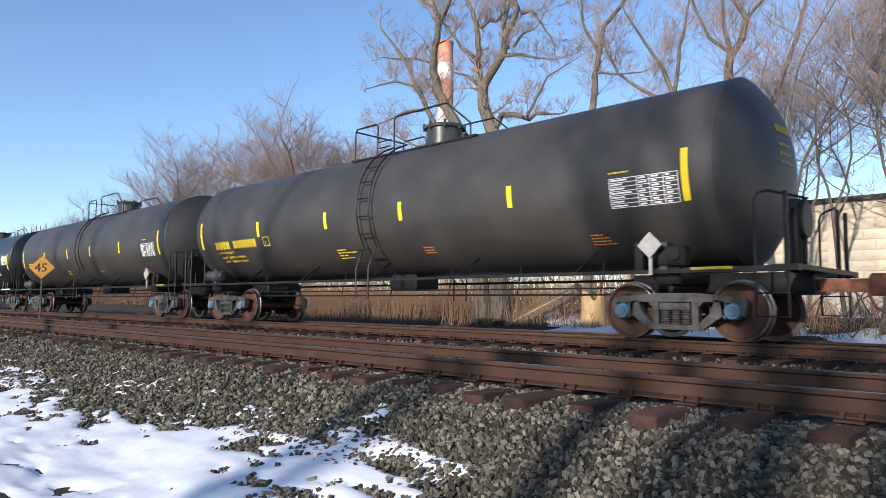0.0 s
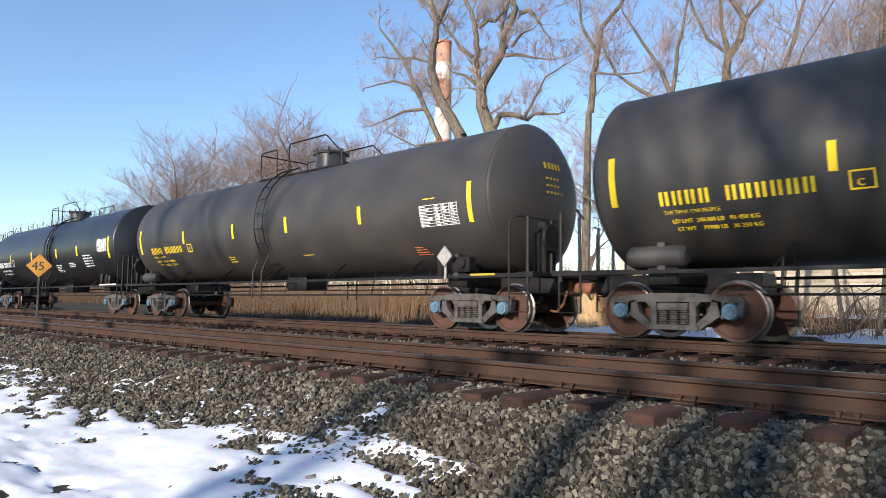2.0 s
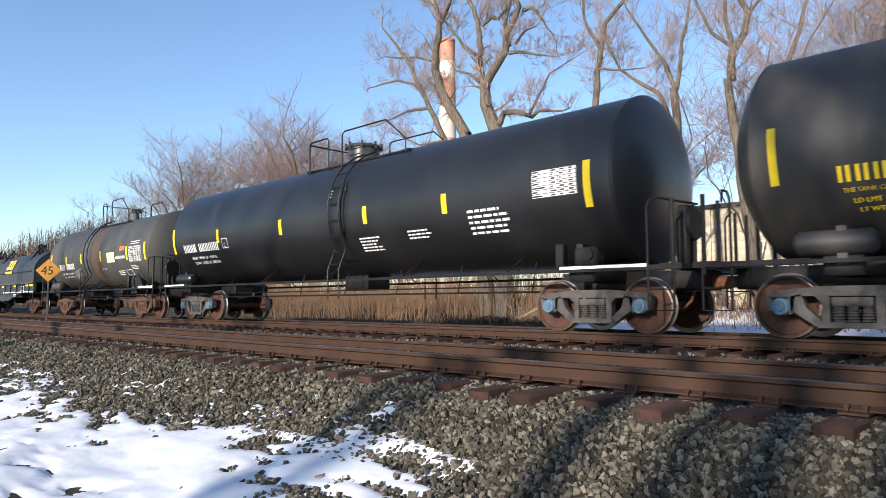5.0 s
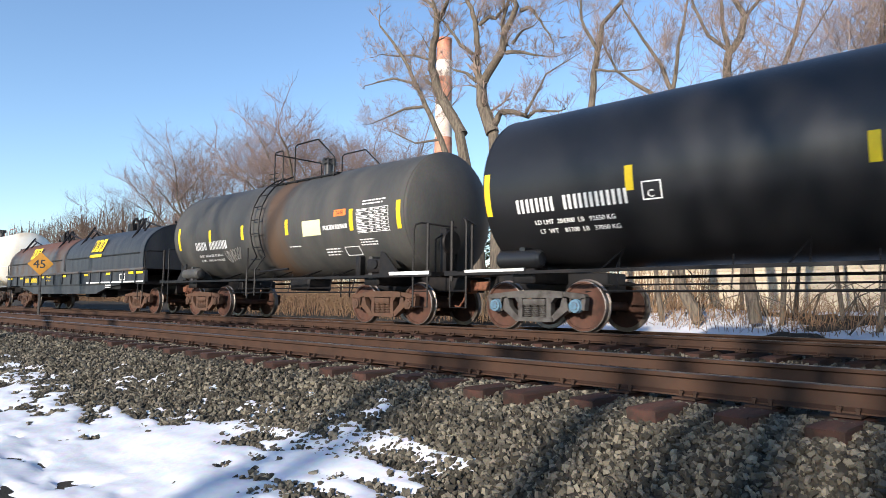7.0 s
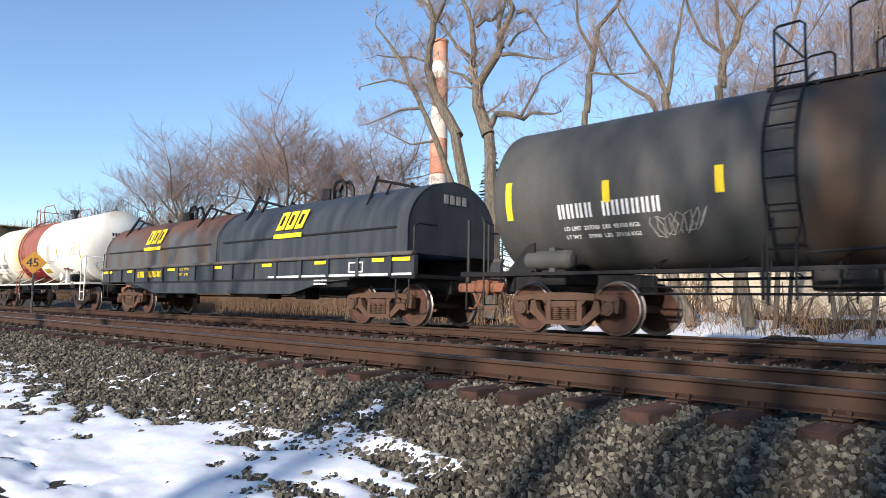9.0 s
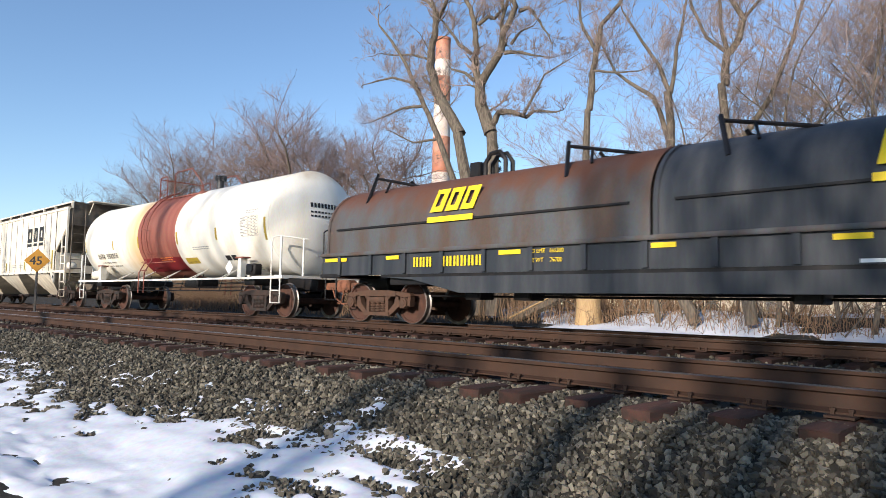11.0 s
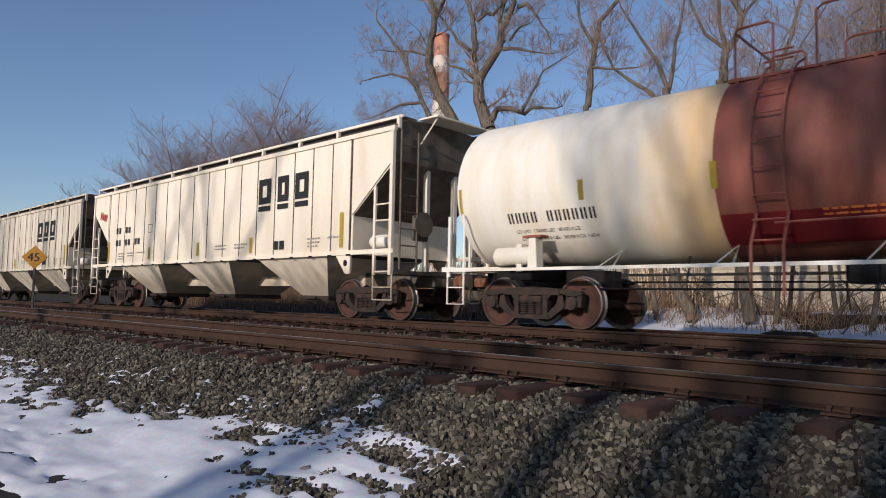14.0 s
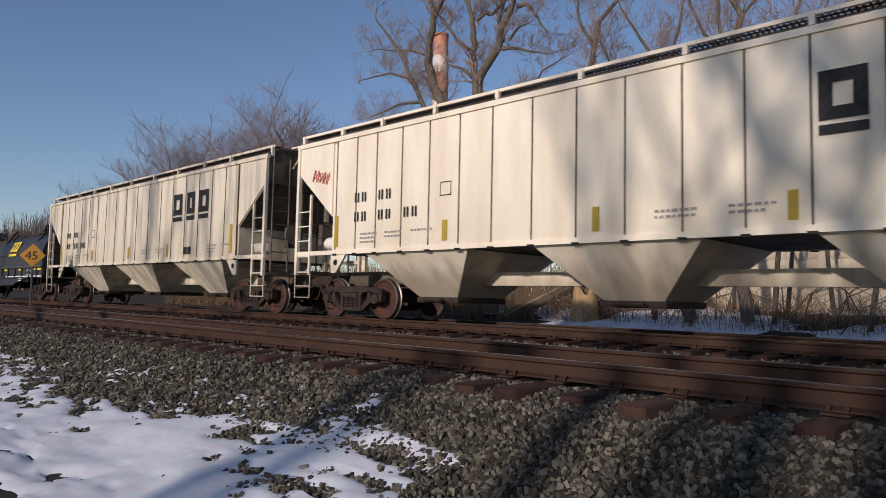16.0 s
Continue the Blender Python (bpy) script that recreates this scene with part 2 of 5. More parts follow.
# ---- mesh building ----
class Geo:
    """Collects vertices and faces (each with a material slot) of one mesh."""

    def __init__(self):
        self.v, self.f, self.m, self.slot = [], [], [], 0

    def add(self, verts, faces):
        k = len(self.v)
        self.v += [tuple(p) for p in verts]
        self.f += [tuple(i + k for i in f) for f in faces]
        self.m += [self.slot] * len(faces)
        return self

    def box(self, x0, x1, y0, y1, z0, z1, bevel=0.0):
        if bevel <= 0:
            p = [(x, y, z) for z in (z0, z1) for y in (y0, y1) for x in (x0, x1)]
            return self.add(p, [(0, 2, 3, 1), (4, 5, 7, 6), (0, 1, 5, 4), (2, 6, 7, 3), (0, 4, 6, 2), (1, 3, 7, 5)])
        b = min(bevel, (x1 - x0) * 0.45, (y1 - y0) * 0.45, (z1 - z0) * 0.45)
        ring = lambda e, z: [(x0 + e, y0 + b, z), (x0 + b, y0 + e, z), (x1 - b, y0 + e, z), (x1 - e, y0 + b, z), (x1 - e, y1 - b, z), (x1 - b, y1 - e, z), (x0 + b, y1 - e, z), (x0 + e, y1 - b, z)]
        return self.rings([ring(b * 0.6, z0), ring(0, z0 + b), ring(0, z1 - b), ring(b * 0.6, z1)], cap=True)

    def rings(self, rr, cap=False, closed=True):
        n = len(rr[0])
        faces = []
        for a in range(len(rr) - 1):
            for i in range(n if closed else n - 1):
                j = (i + 1) % n
                faces.append((a * n + i, a * n + j, a * n + n + j, a * n + n + i))
        if cap:
            faces += [tuple(range(n - 1, -1, -1)), tuple(range((len(rr) - 1) * n, len(rr) * n))]
        return self.add([p for r in rr for p in r], faces)

    def prism(self, poly, y0, y1):
        """A polygon in x, z pushed from y0 to y1."""
        return self.rings([[(x, y0, z) for x, z in poly], [(x, y1, z) for x, z in poly]], cap=True)

    def slab(self, poly, x0, x1):
        """A polygon in y, z pushed from x0 to x1."""
        return self.rings([[(x0, y, z) for y, z in poly], [(x1, y, z) for y, z in poly]], cap=True)

    def tube(self, pts, r, seg=6, r1=None):
        pts = [Vector(p) for p in pts]
        rr, up = [], None
        for i, p in enumerate(pts):
            d = (pts[min(i + 1, len(pts) - 1)] - pts[max(i - 1, 0)]).normalized()
            if up is None:
                up = d.cross((0, 0, 1) if abs(d.z) < 0.9 else (1, 0, 0)).normalized()
            up = (up - d * up.dot(d)).normalized()
            w = d.cross(up)
            q = r if r1 is None else r + (r1 - r) * i / (len(pts) - 1)
            rr.append([p + up * math.cos(a) * q + w * math.sin(a) * q for a in (math.tau * k / seg for k in range(seg))])
        return self.rings(rr, cap=True)

    def lathe(self, profile, axis, seg=32, at=(0, 0, 0), cap=True):
        """A profile of (distance along, radius) turned round x, y or z."""
        rr = []
        for s, r in profile:
            ring = []
            for k in range(seg):
                a = math.tau * k / seg
                c, e = math.cos(a) * r, math.sin(a) * r
                p = {"x": (s, c, e), "y": (e, s, c), "z": (c, e, s)}[axis]
                ring.append((p[0] + at[0], p[1] + at[1], p[2] + at[2]))
            rr.append(ring)
        return self.rings(rr, cap=cap)

    def mesh(self, name, mats, smooth=True):
        me = bpy.data.meshes.new(name)
        me.from_pydata(self.v, [], self.f)
        for m in mats:
            me.materials.append(m)
        if len(mats) > 1:
            me.polygons.foreach_set("material_index", self.m)
        if smooth:
            me.shade_smooth()
            me.set_sharp_from_angle(angle=radians(38))
        me.update()
        return me


def part(name, geo, material, parent, label="", m=None, smooth=True):
    mats = material if isinstance(material, (list, tuple)) else [material]
    me = geo.mesh(name, mats, smooth) if isinstance(geo, Geo) else geo
    ob = new(name, me)
    ob.parent = parent
    if m is not None:
        ob.matrix_basis = m
    if label:
        tagged(ob, label)
    return ob


def structure(name, geo, material, label, category, kind="structure", smooth=True):
    return tagged(part(name, geo, material, None, "", smooth=smooth), label, category, "", kind)


def letters(text, size):
    """Flat outlines of a line of text as vertices (x, z) and faces, from the built-in font."""
    cu = bpy.data.curves.new("text", "FONT")
    cu.body, cu.size, cu.resolution_u = text, size, 2
    ob = bpy.data.objects.new("text", cu)
    me = bpy.data.meshes.new_from_object(ob)
    v, f = [(p.co.x, p.co.y) for p in me.vertices], [tuple(q.vertices) for q in me.polygons]
    bpy.data.objects.remove(ob), bpy.data.curves.remove(cu), bpy.data.meshes.remove(me)
    return v, f


# ---- ground, ballast, snow ----
NEAR_RAIL, FAR_TRACK = 5.108, 10.474  # y of the near rail of each track
LINE_Y = FAR_TRACK + 0.7525           # centre line of the train's track


def ramp_at(v, knots):
    for (a, za), (b, zb) in zip(knots, knots[1:]):
        if v <= b:
            return za + (zb - za) * max(0.0, (v - a) / (b - a))
    return knots[-1][1]


PROFILE = [(-40, -1.6), (-6, -1.35), (0.5, -1.06), (2.3, -0.92), (3.35, -0.68), (4.2, -0.345), (4.85, -0.245), (7.6, -0.25), (8.3, -0.42), (9.0, -0.42), (9.6, -0.27), (12.9, -0.27),
           (14.3, -0.62), (20, -0.65), (23.5, -0.6), (25, -0.32), (26.3, 0.05), (27.5, 0.25), (31, 0.3), (60, 0.3), (2500, 0.3)]


def ground_z(x, y):
    w = 0.0 if 4.2 < y < 13 else min(1.0, max(4.2 - y, y - 13) * 0.6)
    return ramp_at(y, PROFILE) + w * (0.07 * noise.noise((x * 0.45, y * 0.6, 3)) + 0.03 * noise.noise((x * 2.1, y * 2.3, 9)))


def sheet(xs, ys, height):
    g = Geo()
    n = len(ys)
    g.add([(x, y, height(x, y)) for x in xs for y in ys], [(i * n + j, i * n + n + j, i * n + n + j + 1, i * n + j + 1) for i in range(len(xs) - 1) for j in range(n - 1)])
    return g


def spaced(*runs):
    out = []
    for a, b, s in runs:
        out += list(np.arange(a, b, s))
    return out + [runs[-1][1]]


XS = spaced((-2500, -300, 200), (-300, -60, 12), (-60, -16, 0.8), (-16, 3, 0.16), (3, 20, 0.8), (20, 100, 12), (100, 2500, 200))
YS = spaced((-2500, -60, 200), (-60, -8, 4), (-8, 1, 0.5), (1, 5, 0.14), (5, 14, 0.3), (14, 23, 0.6), (23, 31, 0.4), (31, 80, 5), (80, 2500, 200))
structure("ground", sheet(XS, YS, ground_z), GROUND, "dark gravelly soil with dry winter litter beside the tracks", "ground")


def snow_edge(x):
    """Where the snow gives out on the ballast slope."""
    return 3.2 + 0.03 * (x + 6) - 0.02 * max(0, -x - 7) - 0.9 * max(0, x + 3.2)


def snow_depth(x, y):
    """Snow lies thick in front of the ballast toe and thins out on the stones."""
    lie = min(0.022, (snow_edge(x) - y) * 0.06)
    d = lie + 0.05 * noise.noise((x * 0.55, y * 1.3, 1.7)) + 0.06 * noise.noise((x * 1.6, y * 3.4, 5.1)) + 0.055 * noise.noise((x * 3.6, y * 9, 8.2)) + 0.02 * noise.noise((x * 13, y * 16, 1.2))
    d = min(0.02, d) + 0.008 * noise.noise((x * 9, y * 15, 3.3)) + 0.006 * noise.noise((x * 3, y * 8, 6.3))
    return max(-0.06, d)


XN = spaced((-60, -16, 0.5), (-16, 2, 0.075), (2, 20, 0.5))
YN = spaced((-30, -2, 2), (-2, 0.8, 0.3), (0.8, 4.3, 0.05))
structure("snow", sheet(XN, YN, lambda x, y: ground_z(x, y) + snow_depth(x, y) + 0.012), SNOW, "thin patchy crusted snow thinning out at the ballast edge", "snow", "stuff")


def far_snow(x, y):
    d = 0.02 + 0.16 * noise.noise((x * 0.35, y * 0.5, 4.4)) + 0.05 * noise.noise((x * 1.7, y * 2.2, 2.2)) - max(0, (-x - 16)) * 0.012
    return max(-0.06, min(0.09, d))


structure("snow", sheet(spaced((-60, -20, 1), (-20, 8, 0.2), (8, 30, 1)), spaced((13.4, 23, 1.0), (23, 36, 0.3)), lambda x, y: ground_z(x, y) + far_snow(x, y)), SNOW, "patchy snow among brush behind the railway line", "snow", "stuff")

GOLD = (1 + 5 ** 0.5) / 2
ICO = np.array([p for a in (-1, 1) for b in (-GOLD, GOLD) for p in ((0, a, b), (a, b, 0), (b, 0, a))], float) / 1.9
ICO_F = []
for i in range(12):
    for j in range(i + 1, 12):
        for k in range(j + 1, 12):
            if max(np.linalg.norm(ICO[i] - ICO[j]), np.linalg.norm(ICO[j] - ICO[k]), np.linalg.norm(ICO[i] - ICO[k])) < 1.1:
                out = np.dot(np.cross(ICO[j] - ICO[i], ICO[k] - ICO[i]), ICO[i]) > 0
                ICO_F.append((i, j, k) if out else (i, k, j))


CUBE = np.array([(x, y, z) for z in (-1, 1) for y in (-1, 1) for x in (-1, 1)], float)
CUBE_F = [(0, 2, 3), (0, 3, 1), (4, 5, 7), (4, 7, 6), (0, 1, 5), (0, 5, 4), (2, 6, 7), (2, 7, 3), (0, 4, 6), (0, 6, 2), (1, 3, 7), (1, 7, 5)]


def stone_shape(rs):
    """One crushed stone, a knocked-about block or a many-sided lump, with its faces."""
    if rs.rand() < 0.6:
        p, f = CUBE * rs.uniform(0.45, 1.0, (8, 3)) * np.array([1.1, rs.uniform(0.65, 0.95), rs.uniform(0.45, 0.75)]), CUBE_F
    else:
        p, f = ICO * rs.uniform(0.62, 1.2, (12, 1)) * np.array([1.2, rs.uniform(0.7, 1.0), rs.uniform(0.5, 0.8)]), ICO_F
    return p @ np.array(Euler(rs.uniform(0, 6.28, 3)).to_matrix()).T, f


def stones(areas, seed):
    rs, g = np.random.RandomState(seed), Geo()
    shapes = [stone_shape(rs) for _ in range(240)]
    for x0, x1, y0, y1, per_m2, s0, s1, lift in areas:
        for _ in range(int((x1 - x0) * (y1 - y0) * per_m2)):
            x, y, s = rs.uniform(x0, x1), rs.uniform(y0, y1), s0 + (s1 - s0) * rs.rand() ** 1.5
            if y < snow_edge(x) and rs.rand() < (snow_edge(x) - y) * 0.55 + 0.9 * (snow_depth(x, y) > 0.008):
                continue
            p, f = shapes[rs.randint(240)]
            g.add(p * s + (x, y, ground_z(x, y) + s * lift), f)
    return g


STONE_AREAS = [(-5.5, 1.6, 2.2, 4.9, 1350, 0.012, 0.034, 0.35), (-11, -5.5, 2.2, 4.95, 800, 0.015, 0.036, 0.35), (-18, -11, 2.2, 4.95, 420, 0.018, 0.042, 0.35), (-48, -18, 2.4, 4.95, 90, 0.03, 0.06, 0.3),
               (-24, 3, 5.2, 6.5, 170, 0.016, 0.036, 0.2), (-24, 3, 6.75, 10.3, 50, 0.02, 0.04, 0.3), (-14, 4, 10.6, 13.6, 60, 0.02, 0.04, 0.3)]
ballast = structure("ballast", stones(STONE_AREAS, 3), STONE, "bed of angular grey crushed stone ballast sloping from the track", "ballast", "stuff", smooth=False)
SHAPES = []
for k in range(12):
    g = Geo()
    g.add(*stone_shape(np.random.RandomState(50 + k)))
    SHAPES.append(g.mesh("stone", [STONE], smooth=False))
rs = np.random.RandomState(11)
for k in range(300):
    x, y, s = rs.uniform(-4.4, 0.6), rs.uniform(3.2, 4.5), rs.uniform(0.018, 0.034)
    part("stone", SHAPES[k % 12], None, ballast, "", Matrix.Translation((x, y, ground_z(x, y) + s * 0.7)) @ Euler(rs.uniform(0, 6.28, 3)).to_matrix().to_4x4() @ Matrix.Scale(s, 4))

# ---- the two tracks ----
RAIL = [(-0.07, -0.172), (0.07, -0.172), (0.07, -0.16), (0.012, -0.138), (0.009, -0.05), (0.035, -0.036), (0.036, -0.006), (0.03, 0.0), (-0.03, 0.0), (-0.036, -0.006), (-0.035, -0.036), (-0.009, -0.05), (-0.012, -0.138), (-0.07, -0.16)]


def rail_mesh():
    g = Geo()
    xs = [-400, -150, -60, -30, -15, -7, 0, 7, 15, 30, 60, 150, 400]
    g.rings([[(x, y, z) for y, z in RAIL] for x in xs])
    n = len(RAIL)
    g.m = [1 if (k % n) in (6, 7, 8) else 0 for k in range(len(g.f))]
    return g.mesh("rail", [RAIL_RUST, RAIL_TOP])


def tie_mesh(seed):
    r = random.Random(seed)
    g = Geo()
    L, w, h = 1.4 + r.uniform(-0.04, 0.06), 0.118, 0.17
    j = lambda: r.uniform(-0.008, 0.008)
    rr = []
    for y in (-L, -L + 0.02, -0.6, 0, 0.6, L - 0.02, L):
        e = 0.012 if abs(y) == L else 0.0
        rr.append([(-w + e + j(), y, -h), (-w + e + j(), y, -0.012), (-w + 0.014 + j(), y, -e + j() * 0.5), (w * 0.2 + j(), y, -e + j() * 0.5), (w - 0.014 + j(), y, -e + j() * 0.5), (w - e + j(), y, -0.012), (w - e + j(), y, -h)])
    g.rings(rr, cap=True)
    return g.mesh("tie", [TIE])


def plate_mesh():
    g = Geo()
    g.box(-0.09, 0.09, -0.17, 0.17, -0.016, 0.0)
    for sx in (-0.055, 0.055):
        for y in (-0.088, 0.088):
            g.box(sx - 0.012, sx + 0.012, y - 0.012, y + 0.012, -0.01, 0.03)
            g.box(sx - 0.017, sx + 0.017, y - 0.02 if y > 0 else y - 0.01, y + 0.01 if y > 0 else y + 0.02, 0.026, 0.042)
    return g.mesh("tie_plate", [RAIL_RUST])


RAIL_ME, TIE_ME, PLATE_ME = rail_mesh(), [tie_mesh(k) for k in range(7)], plate_mesh()


def track(near_y, z, x0, x1, label):
    tr = tagged(new("railway_track"), label, "railway track", "tracks")
    tr.location = (0, near_y + 0.7525, z)
    for y in (-0.7525, 0.7525):
        part("rail", RAIL_ME, None, tr, "", Matrix.Translation((0, y, 0)))
    r = random.Random(int(near_y * 10))
    x, k = x0, 0
    while x < x1:
        part("tie", TIE_ME[k % 7], None, tr, "", pose(x + r.uniform(-0.04, 0.04), r.uniform(-0.07, 0.07), -0.19 - r.uniform(0, 0.012), 0, r.uniform(-1, 1), r.uniform(-1.6, 1.6)))
        if -22 < x < 6:
            for y in (-0.7525, 0.7525):
                part("tie_plate", PLATE_ME, None, tr, "", Matrix.Translation((x, y, -0.172)))
        x, k = x + 0.535, k + 1
    return tr


track(NEAR_RAIL, -0.02, -52.03, 6, "rusty steel track on dark weathered timber ties")
track(FAR_TRACK, 0.0, -52, 8, "rusty steel track under the moving freight train")


# ---- trucks and wheels, built once and shared ----
def wheelset_mesh(rust_cap):
    half = [(0.0, 0.08, 0), (0.66, 0.08, 0), (0.69, 0.12, 0), (0.675, 0.2, 0), (0.685, 0.38, 0), (0.68, 0.40, 1), (0.68, 0.482, 1), (0.70, 0.485, 1), (0.715, 0.458, 1), (0.815, 0.452, 1), (0.82, 0.438, 0), (0.82, 0.405, 0), (0.79, 0.39, 0),
            (0.755, 0.22, 0), (0.79, 0.13, 0), (0.80, 0.085, 0), (0.98, 0.08, 2), (0.98, 0.125, 2), (1.06, 0.125, 2), (1.075, 0.112, 2), (1.11, 0.112, 2), (1.115, 0.07, 0), (1.125, 0.065, 2), (1.13, 0.03, 2)]
    prof = [(-a, b, m) for a, b, m in half[:0:-1]] + half
    g = Geo()
    g.lathe([(a, b) for a, b, _ in prof], "y", 40)
    n = len(half) - 1
    ring = [half[n - 1 - k][2] for k in range(n)] + [half[k][2] for k in range(n)]
    g.m = [ring[k // 40] if k // 40 < len(ring) else 2 for k in range(len(g.f))]
    return g.mesh("wheelset", [WHEEL_RUST, TREAD, rust_cap])


def side_frame_geo(s):
    g = Geo()
    y0, y1 = (0.93 * s, 1.06 * s)
    both = lambda poly: (g.prism(poly, y0, y1), g.prism([(-x, z) for x, z in poly][::-1], y0, y1))
    g.prism([(-0.62, 0.6), (0.62, 0.6), (0.62, 0.71), (0.3, 0.735), (-0.3, 0.735), (-0.62, 0.71)], y0 - 0.02 * s, y1 + 0.015 * s)
    both([(0.6, 0.6), (0.78, 0.585), (1.06, 0.585), (1.09, 0.62), (1.05, 0.67), (0.62, 0.71)])
    both([(0.7, 0.59), (0.74, 0.36), (0.78, 0.34), (0.8, 0.59)])
    both([(1.0, 0.6), (1.0, 0.4), (1.06, 0.38), (1.09, 0.6)])
    both([(0.62, 0.63), (0.76, 0.6), (0.78, 0.42), (0.42, 0.17), (0.34, 0.24), (0.56, 0.44)])
    both([(0.27, 0.22), (0.37, 0.2), (0.37, 0.62), (0.27, 0.62)])
    both([(0.36, 0.6), (0.36, 0.5), (0.46, 0.61)])
    g.prism([(-0.42, 0.17), (0.42, 0.17), (0.4, 0.25), (-0.4, 0.25)], y0 - 0.04 * s, y1 + 0.03 * s)
    g.box(-0.25, 0.25, min(0.86 * s, 1.09 * s), max(0.86 * s, 1.09 * s), 0.47, 0.585, 0.02)
    return g


def spring_geo(s):
    prof = []
    for k in range(6):
        z = 0.25 + k * 0.037
        prof += [(z, 0.06), (z + 0.01, 0.08), (z + 0.022, 0.08), (z + 0.034, 0.06)]
    return Geo().lathe(prof, "z", 12, (0, 1.01 * s, 0))


def bolster_geo():
    g = Geo()
    g.box(-0.2, 0.2, -0.9, 0.9, 0.42, 0.66, 0.03)
    g.lathe([(0.64, 0.2), (0.72, 0.2)], "z", 16)
    for y in (-0.55, 0.55):
        g.box(-0.72, 0.72, y - 0.04, y + 0.04, 0.3, 0.38)
        for x in (-0.45, 0.45):
            g.box(x - 0.05, x + 0.05, y - 0.16, y + 0.16, 0.25, 0.55, 0.02)
    return g


TRUCKS = {}
for key, m, cap in (("grey", TRUCK_GREY, CAP_BLUE), ("rust", TRUCK_RUST, TRUCK_RUST), ("dark", TRUCK_DARK, TRUCK_DARK), ("black", FRAME, CAP_BLUE)):
    TRUCKS[key] = dict(bolster=bolster_geo().mesh("truck", [FRAME if key in ("grey", "black") else m]), frames=[side_frame_geo(s).mesh("side_frame", [m]) for s in (-1, 1)],
                       springs=[spring_geo(s).mesh("spring", [m]) for s in (-1, 1)], wheels=wheelset_mesh(cap))
WHEELS = []


def add_truck(car, x, key):
    t = TRUCKS[key]
    tk = part("truck", t["bolster"], None, car, {"grey": "cast grey steel truck with blue bearing caps", "rust": "rusty brown cast steel truck", "dark": "grimy brown cast steel truck", "black": "black cast steel truck with blue bearing caps"}[key], Matrix.Translation((x, 0, 0)))
    for k in (0, 1):
        part("side_frame", t["frames"][k], None, tk)
        for dx in (-0.17, 0.0, 0.17):
            part("spring", t["springs"][k], None, tk, "", Matrix.Translation((dx, 0, 0)))
    for dx in (-0.889, 0.889):
        WHEELS.append((part("wheelset", t["wheels"], None, tk, "", Matrix.Translation((dx, 0, 0.457))), dx))


def coupler(car, x, s, m=RUST):
    g = Geo()
    g.box(min(x, x + 0.75 * s), max(x, x + 0.75 * s), -0.09, 0.09, 0.76, 0.95, 0.03)
    a = x + 0.7 * s
    g.box(min(a, a + 0.3 * s), max(a, a + 0.3 * s), -0.2, 0.12, 0.7, 1.02, 0.06)
    b = a + 0.22 * s
    g.box(min(b, b + 0.2 * s), max(b, b + 0.2 * s), -0.02 if s > 0 else -0.24, 0.22 if s > 0 else 0.02, 0.72, 1.0, 0.06)
    g.tube([(a, -0.3, 0.8), (a + 0.1 * s, -0.28, 0.55), (a + 0.3 * s, -0.2, 0.4), (a + 0.5 * s, -0.12, 0.42)], 0.022)
    part("coupler", g, m, car, "rusty knuckle coupler with brake hose")


